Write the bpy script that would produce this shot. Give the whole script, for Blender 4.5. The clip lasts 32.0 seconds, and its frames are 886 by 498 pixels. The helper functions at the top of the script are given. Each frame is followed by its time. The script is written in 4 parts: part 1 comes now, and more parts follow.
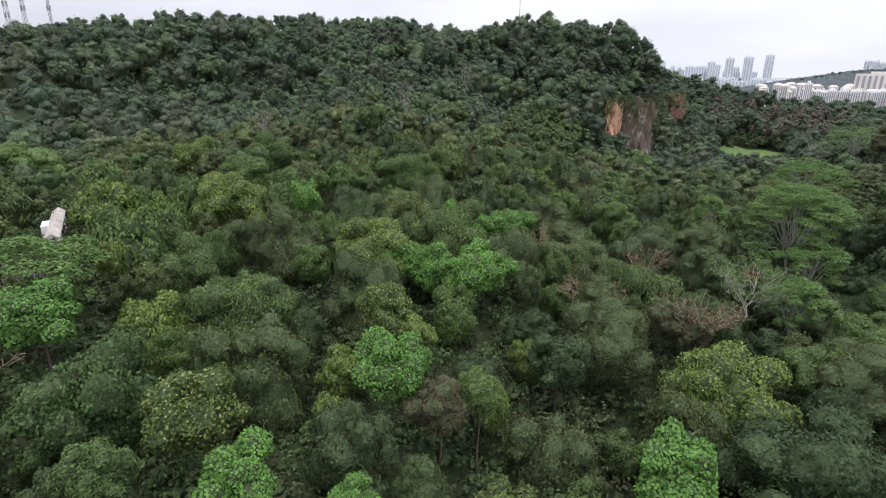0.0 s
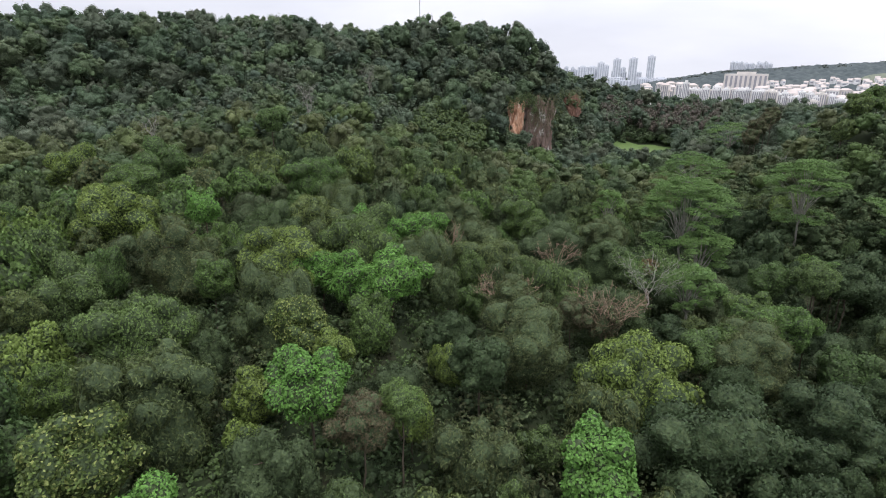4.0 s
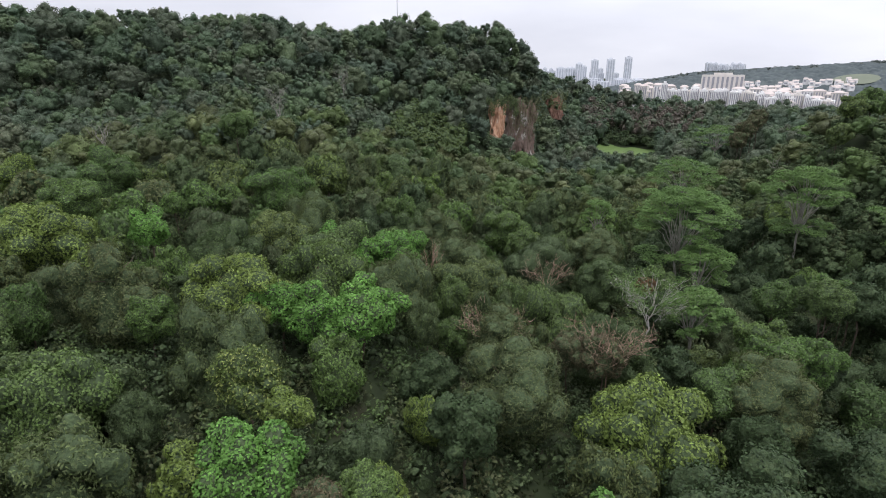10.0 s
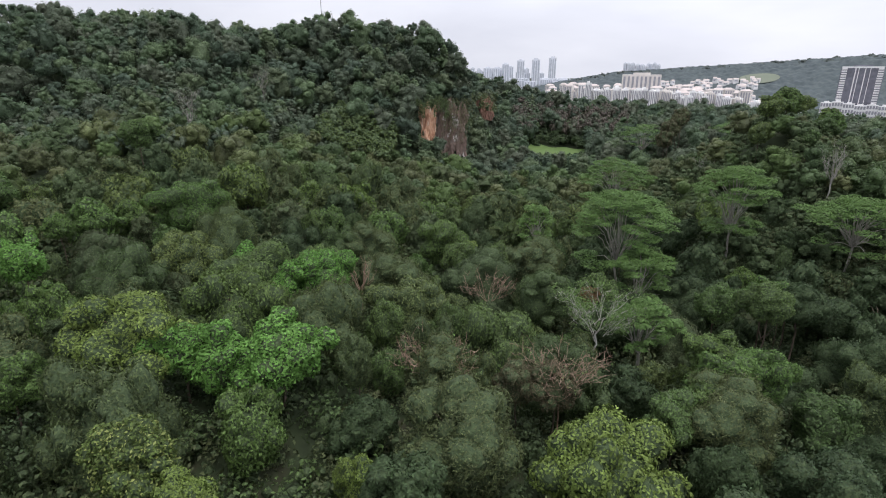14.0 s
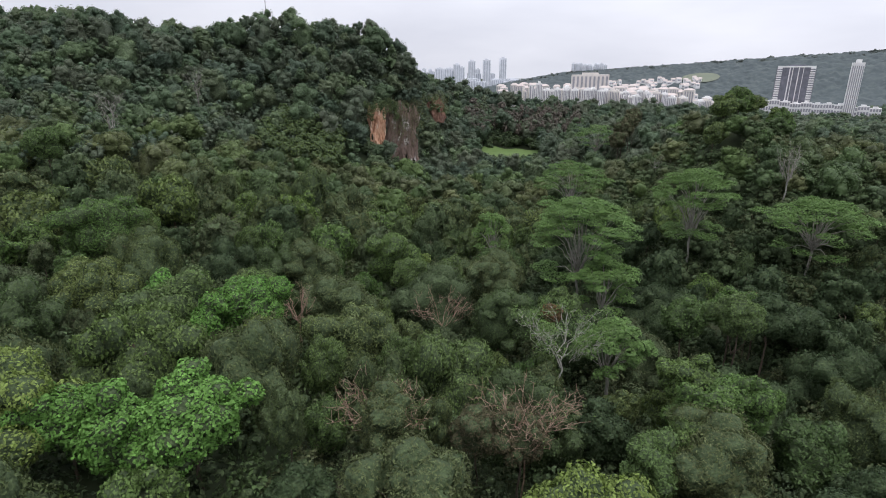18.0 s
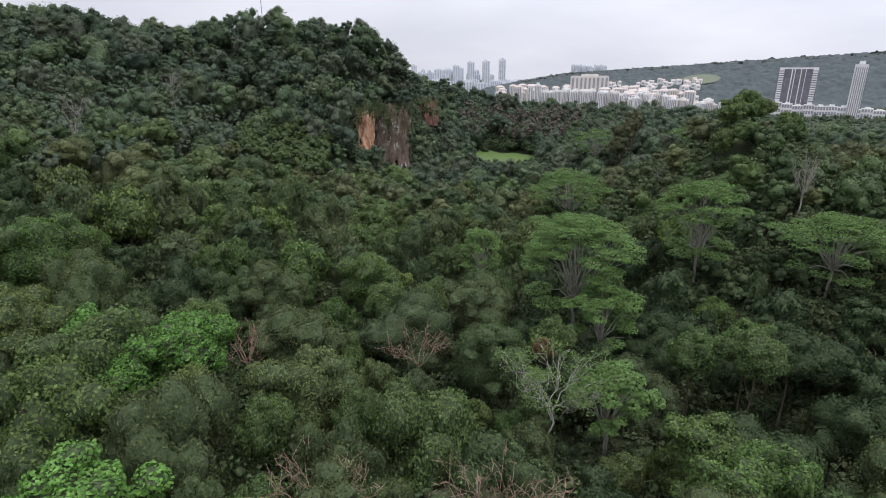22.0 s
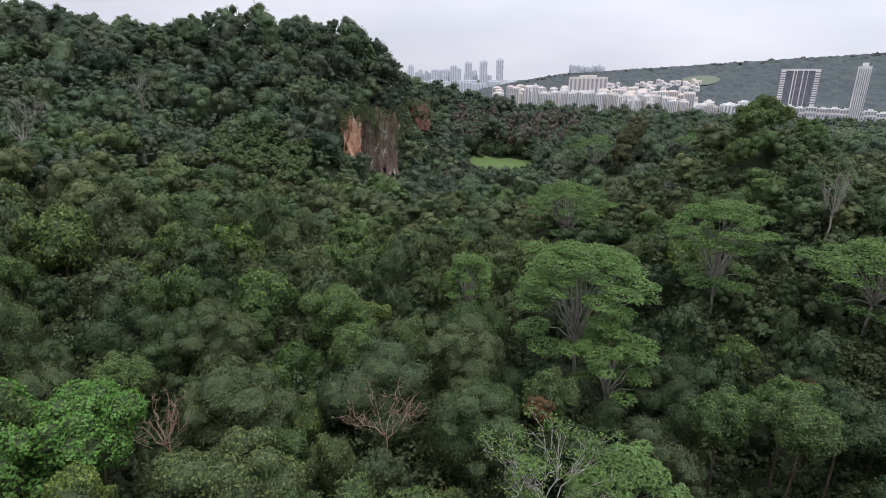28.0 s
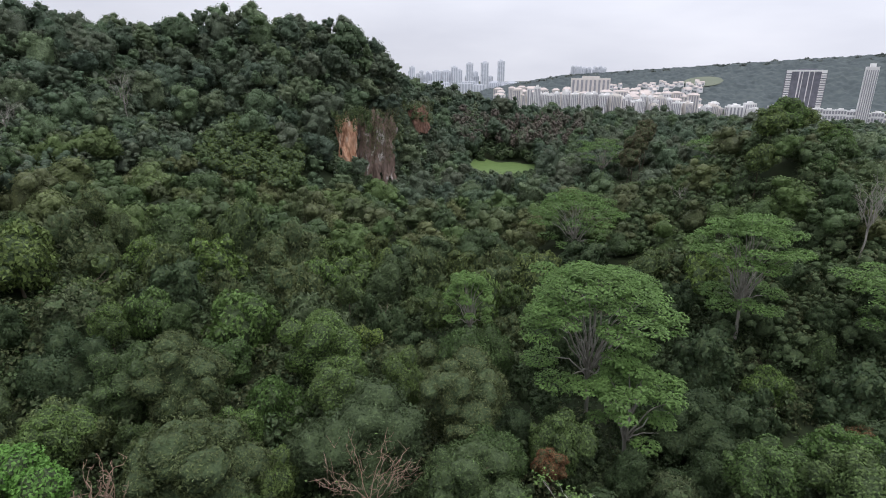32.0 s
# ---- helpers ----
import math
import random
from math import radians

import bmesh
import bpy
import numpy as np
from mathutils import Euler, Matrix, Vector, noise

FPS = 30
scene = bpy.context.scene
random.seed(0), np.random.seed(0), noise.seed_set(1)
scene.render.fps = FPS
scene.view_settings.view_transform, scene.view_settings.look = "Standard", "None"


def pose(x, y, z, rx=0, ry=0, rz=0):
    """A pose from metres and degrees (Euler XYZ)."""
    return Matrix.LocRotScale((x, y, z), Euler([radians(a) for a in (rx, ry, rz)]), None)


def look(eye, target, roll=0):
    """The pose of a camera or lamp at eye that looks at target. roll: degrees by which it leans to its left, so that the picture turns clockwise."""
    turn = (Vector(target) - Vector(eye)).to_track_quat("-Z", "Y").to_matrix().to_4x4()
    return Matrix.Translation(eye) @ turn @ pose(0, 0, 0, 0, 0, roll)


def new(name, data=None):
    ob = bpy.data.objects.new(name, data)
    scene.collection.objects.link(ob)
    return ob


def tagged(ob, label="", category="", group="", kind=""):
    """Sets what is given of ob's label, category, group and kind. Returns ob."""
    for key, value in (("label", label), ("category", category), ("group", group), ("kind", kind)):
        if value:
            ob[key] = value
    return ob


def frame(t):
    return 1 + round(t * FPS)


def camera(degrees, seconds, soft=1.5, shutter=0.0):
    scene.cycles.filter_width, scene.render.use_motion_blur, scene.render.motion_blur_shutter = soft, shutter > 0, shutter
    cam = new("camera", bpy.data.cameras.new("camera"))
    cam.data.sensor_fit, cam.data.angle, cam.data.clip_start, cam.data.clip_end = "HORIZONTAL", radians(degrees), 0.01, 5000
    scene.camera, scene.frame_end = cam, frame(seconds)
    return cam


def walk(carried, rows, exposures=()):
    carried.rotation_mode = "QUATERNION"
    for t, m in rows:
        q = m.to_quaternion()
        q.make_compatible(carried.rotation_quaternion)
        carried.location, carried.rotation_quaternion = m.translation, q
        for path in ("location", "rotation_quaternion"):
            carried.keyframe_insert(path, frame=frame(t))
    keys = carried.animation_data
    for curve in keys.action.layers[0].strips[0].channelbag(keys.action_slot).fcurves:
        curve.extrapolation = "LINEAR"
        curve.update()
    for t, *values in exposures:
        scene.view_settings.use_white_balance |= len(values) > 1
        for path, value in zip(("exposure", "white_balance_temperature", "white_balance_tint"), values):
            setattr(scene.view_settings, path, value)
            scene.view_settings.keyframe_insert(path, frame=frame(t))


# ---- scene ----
# seconds, x, y, z, heading, tilt, lean in degrees
PATH = [
    (0.0, 0.04, 0.01, 60.00, -23.77, -18.49, 0.03),
    (0.5, 0.05, -0.02, 60.07, -22.11, -18.49, 0.04),
    (1.0, -0.01, 0.01, 60.11, -19.67, -18.50, 0.06),
    (1.5, -0.09, 0.09, 60.14, -18.45, -18.50, 0.07),
    (2.0, -0.20, 0.22, 60.14, -17.74, -18.49, 0.09),
    (2.5, -0.33, 0.44, 60.13, -17.03, -18.48, 0.10),
    (3.0, -0.48, 0.76, 60.13, -16.28, -18.48, 0.11),
    (3.5, -0.64, 1.19, 60.14, -15.05, -18.48, 0.11),
    (5.5, -1.47, 4.03, 60.19, -12.72, -18.46, 0.06),
    (6.0, -1.68, 4.94, 60.20, -12.49, -18.45, 0.06),
    (6.5, -1.91, 5.93, 60.21, -12.24, -18.44, 0.06),
    (7.0, -2.13, 7.00, 60.21, -12.17, -18.42, 0.07),
    (7.5, -2.34, 8.09, 60.22, -12.07, -18.40, 0.06),
    (8.0, -2.53, 9.19, 60.24, -12.03, -18.39, 0.06),
    (8.5, -2.71, 10.30, 60.26, -11.98, -18.38, 0.05),
    (9.0, -2.90, 11.41, 60.30, -11.96, -18.38, 0.05),
    (9.5, -3.08, 12.55, 60.33, -11.94, -18.38, 0.06),
    (10.0, -3.27, 13.70, 60.37, -11.92, -18.38, 0.08),
    (10.5, -3.47, 14.88, 60.40, -11.89, -18.38, 0.10),
    (11.0, -3.66, 16.08, 60.43, -11.86, -18.38, 0.13),
    (11.5, -3.85, 17.27, 60.45, -11.10, -18.37, 0.15),
    (12.0, -4.03, 18.46, 60.47, -9.52, -18.37, 0.15),
    (12.5, -4.18, 19.63, 60.48, -8.22, -18.37, 0.14),
    (13.0, -4.28, 20.76, 60.50, -7.51, -18.36, 0.10),
    (13.5, -4.34, 21.88, 60.53, -6.55, -18.35, 0.04),
    (14.0, -4.37, 23.02, 60.56, -4.80, -18.35, -0.01),
    (14.5, -4.37, 24.19, 60.58, -3.58, -18.35, -0.06),
    (16.5, -4.26, 29.29, 60.53, -0.22, -18.35, -0.19),
    (17.0, -4.11, 30.70, 60.51, -0.08, -18.33, -0.20),
    (17.5, -3.90, 32.15, 60.50, -0.04, -18.30, -0.21),
    (18.0, -3.64, 33.62, 60.49, -0.01, -18.29, -0.21),
    (18.5, -3.32, 35.12, 60.49, -0.01, -18.28, -0.20),
    (19.0, -2.94, 36.65, 60.50, 0.00, -18.28, -0.19),
    (19.5, -2.50, 38.22, 60.53, 0.03, -18.27, -0.17),
    (20.0, -2.02, 39.83, 60.57, 0.03, -18.26, -0.16),
    (20.5, -1.49, 41.46, 60.61, 0.04, -18.25, -0.14),
    (21.0, -0.94, 43.12, 60.65, 0.07, -18.23, -0.13),
    (21.5, -0.39, 44.77, 60.67, 0.04, -18.21, -0.13),
    (22.0, 0.12, 46.40, 60.71, 0.03, -18.20, -0.13),
    (22.5, 0.57, 47.98, 60.75, 0.02, -18.20, -0.13),
    (23.0, 0.96, 49.51, 60.81, 0.03, -18.19, -0.12),
    (23.5, 1.30, 50.97, 60.89, 0.06, -18.19, -0.10),
    (24.0, 1.57, 52.35, 60.99, 0.11, -18.19, -0.07),
    (24.5, 1.80, 53.67, 61.09, 0.21, -18.20, -0.03),
    (25.0, 2.01, 54.97, 61.17, 0.24, -18.20, -0.01),
    (25.5, 2.21, 56.26, 61.24, 0.27, -18.20, 0.01),
    (27.5, 2.98, 61.49, 61.31, 0.28, -18.19, 0.04),
    (28.0, 3.15, 62.91, 61.30, 0.29, -18.19, 0.05),
    (28.5, 3.31, 64.37, 61.28, 0.25, -18.18, 0.07),
    (29.0, 3.47, 65.88, 61.25, 0.27, -18.16, 0.08),
    (29.5, 3.61, 67.42, 61.23, 0.27, -18.14, 0.09),
    (30.0, 3.73, 68.92, 61.20, 0.25, -18.13, 0.08),
    (30.5, 3.83, 70.36, 61.18, 0.26, -18.12, 0.07),
    (31.0, 3.90, 71.70, 61.16, 0.28, -18.10, 0.06),
    (31.5, 3.95, 72.90, 61.13, 0.26, -18.08, 0.04),
    (32.0, 3.93, 73.89, 61.08, 0.16, -18.07, 0.02),
]
cam = camera(78.52, 32.0, soft=1.0)
walk(cam, [(t, pose(x, y, z, 90 + tilt, 0, -head) @ pose(0, 0, 0, 0, 0, lean)) for t, x, y, z, head, tilt, lean in PATH],
     [(0.0, 0.20, 6380, 13), (6.0, 0.10, 6370, 13), (13.0, 0.03, 6360, 13), (20.0, -0.08, 6350, 13), (32.0, -0.11, 6340, 13)])

# ---- world, light ----
world = bpy.data.worlds.new("overcast_sky")
scene.world = world
world.use_nodes = True
wt = world.node_tree
wt.nodes.clear()
w_out = wt.nodes.new("ShaderNodeOutputWorld")
w_bg = wt.nodes.new("ShaderNodeBackground")
w_sky = wt.nodes.new("ShaderNodeTexSky")
w_sky.sky_type = "NISHITA"
w_sky.sun_disc = False
w_sky.sun_elevation, w_sky.sun_rotation = radians(74), radians(145)
w_sky.dust_density, w_sky.air_density = 6.0, 1.0
w_coord = wt.nodes.new("ShaderNodeTexCoord")
w_map = wt.nodes.new("ShaderNodeMapping")
w_map.inputs["Scale"].default_value = (1.2, 1.2, 4.5)
w_noise = wt.nodes.new("ShaderNodeTexNoise")
w_noise.inputs["Scale"].default_value = 2.2
w_noise.inputs["Detail"].default_value = 5
w_ramp = wt.nodes.new("ShaderNodeValToRGB")
w_ramp.color_ramp.elements[0].position, w_ramp.color_ramp.elements[0].color = 0.3, (7.7, 7.95, 8.75, 1)
w_ramp.color_ramp.elements[1].position, w_ramp.color_ramp.elements[1].color = 0.7, (9.5, 9.7, 10.35, 1)
w_mix = wt.nodes.new("ShaderNodeMixRGB")
w_mix.inputs[0].default_value = 0.88
wt.links.new(w_coord.outputs["Generated"], w_map.inputs["Vector"])
wt.links.new(w_map.outputs[0], w_noise.inputs["Vector"])
wt.links.new(w_noise.outputs["Fac"], w_ramp.inputs[0])
wt.links.new(w_sky.outputs[0], w_mix.inputs[1])
wt.links.new(w_ramp.outputs[0], w_mix.inputs[2])
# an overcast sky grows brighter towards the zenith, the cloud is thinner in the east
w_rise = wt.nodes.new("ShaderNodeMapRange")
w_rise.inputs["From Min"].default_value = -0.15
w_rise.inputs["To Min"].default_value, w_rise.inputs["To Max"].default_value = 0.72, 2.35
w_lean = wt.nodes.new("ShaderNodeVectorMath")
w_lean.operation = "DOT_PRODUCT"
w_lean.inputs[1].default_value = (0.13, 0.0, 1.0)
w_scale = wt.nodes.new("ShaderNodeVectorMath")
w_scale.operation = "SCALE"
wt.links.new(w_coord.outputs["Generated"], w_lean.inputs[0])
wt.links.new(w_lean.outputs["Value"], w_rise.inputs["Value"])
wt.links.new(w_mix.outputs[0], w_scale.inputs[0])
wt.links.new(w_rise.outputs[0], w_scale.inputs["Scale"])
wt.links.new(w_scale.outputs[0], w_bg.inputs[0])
wt.links.new(w_bg.outputs[0], w_out.inputs[0])
w_bg.inputs[1].default_value = 0.106
sun_data = bpy.data.lights.new("sun", "SUN")
sun_data.energy, sun_data.angle, sun_data.color = 1.1, radians(25), (1.0, 0.97, 0.92)
sun = new("sun", sun_data)
sun.matrix_world = look((0, 0, 400), (-0.16 * 300, 0.22 * 300, 400 - 0.96 * 300))


# ---- materials ----
def material(name):
    m = bpy.data.materials.new(name)
    m.use_nodes = True
    return m, m.node_tree.nodes, m.node_tree.links, m.node_tree.nodes["Principled BSDF"]


def ramp(nodes, stops):
    r = nodes.new("ShaderNodeValToRGB")
    e = r.color_ramp.elements
    while len(e) < len(stops):
        e.new(0.5)
    for k, (p, c) in zip(e, stops):
        k.position, k.color = p, (*c, 1)
    return r


def leaf_material(name, colors, shared=False, rough=0.55, spread=0.34, muted=0.06, grain=3.0, through_light=0.25, gloss=0.2, bloom=None):
    """Foliage: one tone for each tree, a little of its own for each leaf."""
    m, n, l, bsdf = material(name)
    if shared:
        tone = n.new("ShaderNodeAttribute")
        tone.attribute_name = "tone"
        value = tone.outputs["Fac"]
    else:
        value = n.new("ShaderNodeObjectInfo").outputs["Random"]
    colors = [tuple(0.80 * k * warm * (1 - muted) + muted * 0.8 * sum(c) / 3 for k, warm in zip(c, (1.06, 1.0, 0.92))) for c in colors]
    r = ramp(n, [(i / max(1, len(colors) - 1), c) for i, c in enumerate(colors)])
    l.new(value, r.inputs[0])
    geo = n.new("ShaderNodeNewGeometry")
    leafy = n.new("ShaderNodeMapRange")
    leafy.inputs["To Min"].default_value, leafy.inputs["To Max"].default_value = 1 - spread, 1 + spread
    l.new(geo.outputs["Random Per Island"], leafy.inputs["Value"])
    patch = n.new("ShaderNodeTexNoise")
    patch.inputs["Scale"].default_value = 0.35
    patch.inputs["Detail"].default_value = 3
    l.new(geo.outputs["Position"], patch.inputs["Vector"])
    patchy = n.new("ShaderNodeMapRange")
    patchy.inputs["From Min"].default_value, patchy.inputs["From Max"].default_value = 0.3, 0.7
    patchy.inputs["To Min"].default_value, patchy.inputs["To Max"].default_value = 0.84, 1.18
    l.new(patch.outputs["Fac"], patchy.inputs["Value"])
    # sprays of small leaves
    spray = n.new("ShaderNodeTexNoise")
    spray.inputs["Scale"].default_value, spray.inputs["Detail"].default_value, spray.inputs["Roughness"].default_value = grain, 2, 0.6
    l.new(geo.outputs["Position"], spray.inputs["Vector"])
    sprays = n.new("ShaderNodeMapRange")
    sprays.inputs["From Min"].default_value, sprays.inputs["From Max"].default_value = 0.3, 0.7
    sprays.inputs["To Min"].default_value, sprays.inputs["To Max"].default_value = 0.6, 1.35
    l.new(spray.outputs["Fac"], sprays.inputs["Value"])
    relief = n.new("ShaderNodeBump")
    relief.inputs["Strength"].default_value, relief.inputs["Distance"].default_value = 0.7, 0.5 / grain
    l.new(spray.outputs["Fac"], relief.inputs["Height"])
    l.new(relief.outputs[0], bsdf.inputs["Normal"])
    toned = n.new("ShaderNodeMath")
    toned.operation = "MULTIPLY"
    l.new(leafy.outputs[0], toned.inputs[0])
    l.new(sprays.outputs[0], toned.inputs[1])
    leafy = toned
    both = n.new("ShaderNodeMath")
    both.operation = "MULTIPLY"
    l.new(leafy.outputs[0], both.inputs[0])
    l.new(patchy.outputs[0], both.inputs[1])
    hsv = n.new("ShaderNodeHueSaturation")
    l.new(r.outputs[0], hsv.inputs["Color"])
    l.new(both.outputs[0], hsv.inputs["Value"])
    if bloom:
        # pale blossoms among the leaves
        few = n.new("ShaderNodeMath")
        few.operation = "GREATER_THAN"
        few.inputs[1].default_value = 0.84
        l.new(geo.outputs["Random Per Island"], few.inputs[0])
        blossom = n.new("ShaderNodeMixRGB")
        blossom.inputs[2].default_value = (*bloom, 1)
        l.new(few.outputs[0], blossom.inputs[0])
        l.new(hsv.outputs[0], blossom.inputs[1])
        hsv = blossom
    l.new(hsv.outputs[0], bsdf.inputs["Base Color"])
    bsdf.inputs["Roughness"].default_value = rough
    bsdf.inputs["Specular IOR Level"].default_value = gloss
    if through_light:
        tl = n.new("ShaderNodeBsdfTranslucent")
        mix = n.new("ShaderNodeMixShader")
        mix.inputs[0].default_value = through_light
        l.new(hsv.outputs[0], tl.inputs[0])
        l.new(bsdf.outputs[0], mix.inputs[1])
        l.new(tl.outputs[0], mix.inputs[2])
        l.new(mix.outputs[0], n["Material Output"].inputs[0])
    return m


def rough_material(name, stops, scale=1.0, detail=6, rough=0.9, bump=0.0, stretch=(1, 1, 1)):
    """A matt surface with patches of several tones and fine relief."""
    m, n, l, bsdf = material(name)
    geo = n.new("ShaderNodeNewGeometry")
    mp = n.new("ShaderNodeMapping")
    mp.inputs["Scale"].default_value = stretch
    l.new(geo.outputs["Position"], mp.inputs["Vector"])
    tex = n.new("ShaderNodeTexNoise")
    tex.inputs["Scale"].default_value, tex.inputs["Detail"].default_value = scale, detail
    l.new(mp.outputs[0], tex.inputs["Vector"])
    r = ramp(n, stops)
    l.new(tex.outputs["Fac"], r.inputs[0])
    l.new(r.outputs[0], bsdf.inputs["Base Color"])
    bsdf.inputs["Roughness"].default_value = rough
    bsdf.inputs["Specular IOR Level"].default_value = 0.2
    if bump:
        b = n.new("ShaderNodeBump")
        b.inputs["Strength"].default_value, b.inputs["Distance"].default_value = 0.8, bump
        l.new(tex.outputs["Fac"], b.inputs["Height"])
        l.new(b.outputs[0], bsdf.inputs["Normal"])
    return m


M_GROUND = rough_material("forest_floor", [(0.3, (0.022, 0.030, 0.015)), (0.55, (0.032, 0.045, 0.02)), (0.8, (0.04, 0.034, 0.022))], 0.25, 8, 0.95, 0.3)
M_GRASS = rough_material("meadow_grass", [(0.3, (0.085, 0.135, 0.042)), (0.6, (0.105, 0.160, 0.050)), (0.8, (0.135, 0.170, 0.065))], 0.3, 8, 0.9, 0.1)
M_ROCK = rough_material("orange_quarry_rock", [(0.30, (0.17, 0.09, 0.06)), (0.40, (0.30, 0.15, 0.09)), (0.48, (0.46, 0.28, 0.18)), (0.56, (0.36, 0.21, 0.14)), (0.64, (0.55, 0.43, 0.33))], 0.5, 9, 0.9, 0.6, (1, 1, 0.13))
M_GREY_ROCK = rough_material("grey_quarry_rock", [(0.30, (0.07, 0.05, 0.04)), (0.48, (0.18, 0.13, 0.105)), (0.56, (0.13, 0.10, 0.085)), (0.66, (0.42, 0.39, 0.36))], 0.5, 9, 0.9, 0.6, (1, 1, 0.2))
M_RED_ROCK = rough_material("red_quarry_rock", [(0.30, (0.08, 0.05, 0.04)), (0.50, (0.16, 0.09, 0.065)), (0.70, (0.30, 0.18, 0.13))], 0.22, 9, 0.9, 0.6, (1, 1, 0.35))
M_DULL_ROCK = rough_material("dull_red_rock", [(0.3, (0.07, 0.055, 0.045)), (0.5, (0.17, 0.10, 0.075)), (0.75, (0.24, 0.17, 0.14))], 0.14, 9, 0.95, 0.6, (1, 1, 0.3))
M_BARK = rough_material("pale_bark", [(0.3, (0.15, 0.14, 0.12)), (0.6, (0.25, 0.24, 0.21)), (0.8, (0.35, 0.34, 0.31))], 1.5, 5, 0.85, 0.05, (1, 1, 0.3))
M_DARK_BARK = rough_material("dark_bark", [(0.3, (0.06, 0.045, 0.033)), (0.7, (0.13, 0.105, 0.08))], 1.5, 5, 0.9, 0.05, (1, 1, 0.3))
M_DEAD = rough_material("dead_wood", [(0.3, (0.20, 0.13, 0.09)), (0.7, (0.34, 0.25, 0.19))], 1.5, 5, 0.9, 0.03, (1, 1, 0.3))
GREENS = [(0.070, 0.112, 0.044), (0.084, 0.158, 0.050), (0.128, 0.172, 0.060), (0.100, 0.195, 0.054), (0.150, 0.206, 0.066), (0.092, 0.135, 0.066), (0.132, 0.220, 0.052), (0.120, 0.150, 0.058)]
M_LEAF = leaf_material("broad_leaves", GREENS)
M_FINE = leaf_material("fine_leaves", [(0.076, 0.118, 0.058), (0.098, 0.152, 0.060), (0.120, 0.148, 0.064), (0.090, 0.156, 0.058), (0.132, 0.172, 0.066), (0.088, 0.122, 0.066)], spread=0.32)
M_LIME = leaf_material("creeper_leaves", [(0.128, 0.290, 0.062), (0.140, 0.312, 0.066), (0.118, 0.268, 0.060)], spread=0.25, muted=0.04)
M_YELLOW = leaf_material("yellow_green_leaves", [(0.172, 0.268, 0.052), (0.186, 0.280, 0.056)], spread=0.25, muted=0.12)
M_BLOOM = leaf_material("blossoming_leaves", [(0.105, 0.165, 0.042), (0.115, 0.175, 0.045)], spread=0.45, bloom=(0.25, 0.29, 0.09))
M_OLIVE = leaf_material("olive_brown_leaves", [(0.121, 0.152, 0.063), (0.106, 0.148, 0.061)], spread=0.32)
M_DRY = leaf_material("dry_brown_leaves", [(0.130, 0.118, 0.070), (0.118, 0.118, 0.066)], spread=0.32)
M_FEATHER = leaf_material("feathery_leaves", [(0.126, 0.240, 0.070), (0.146, 0.264, 0.075)], spread=0.2, rough=0.6)
M_LIGHT = leaf_material("light_green_leaves", [(0.103, 0.196, 0.052), (0.127, 0.213, 0.060), (0.115, 0.184, 0.063), (0.094, 0.178, 0.053)], spread=0.32)
M_DEEP = leaf_material("glossy_dark_leaves", [(0.050, 0.086, 0.042), (0.062, 0.104, 0.046)], spread=0.3, rough=0.5, gloss=0.15)
# darkened leaf green that paints the shade between leaves inside a crown
M_CORE_SHADE = rough_material("crown_core_shade", [(0.35, (0.044, 0.064, 0.031)), (0.65, (0.074, 0.104, 0.046))], 3.0, 5, 0.95, 0.4)
M_RED = leaf_material("rusty_leaves", [(0.20, 0.11, 0.055), (0.17, 0.115, 0.055)], spread=0.4)
# greens paled and blued: distance haze painted into the leaf colour
M_WOODS = leaf_material("hazed_hill_leaves", [(0.085, 0.131, 0.104), (0.111, 0.169, 0.115), (0.145, 0.182, 0.128), (0.105, 0.169, 0.113), (0.147, 0.226, 0.119), (0.172, 0.213, 0.14), (0.125, 0.194, 0.128), (0.182, 0.259, 0.136)], shared=True, spread=0.22, rough=0.6, through_light=0.42, grain=1.8)
# grey-blue leaf tones with the haze of the far crest painted in
M_FAR_LEAF = leaf_material("hazed_crest_leaves", [(0.135, 0.165, 0.165), (0.165, 0.200, 0.190), (0.150, 0.185, 0.180), (0.185, 0.215, 0.200)], shared=True, spread=0.1, rough=0.8, through_light=0.3, grain=0.3, gloss=0.1)
M_BARE_TWIGS = leaf_material("bare_twigs", [(0.115, 0.108, 0.090), (0.140, 0.124, 0.108), (0.105, 0.118, 0.088), (0.130, 0.112, 0.092)], shared=True, spread=0.25, through_light=0.1, grain=1.8)
M_SLOPE = leaf_material("slope_leaves", [(0.060, 0.094, 0.050), (0.080, 0.134, 0.056), (0.112, 0.134, 0.062), (0.070, 0.120, 0.054), (0.104, 0.176, 0.058), (0.132, 0.160, 0.068), (0.094, 0.140, 0.068), (0.136, 0.200, 0.066), (0.116, 0.205, 0.060)], shared=True, spread=0.2, grain=2.2)
M_SCRUB = leaf_material("scrub_leaves", [(0.10, 0.165, 0.04), (0.12, 0.18, 0.045), (0.08, 0.14, 0.036)], shared=True)


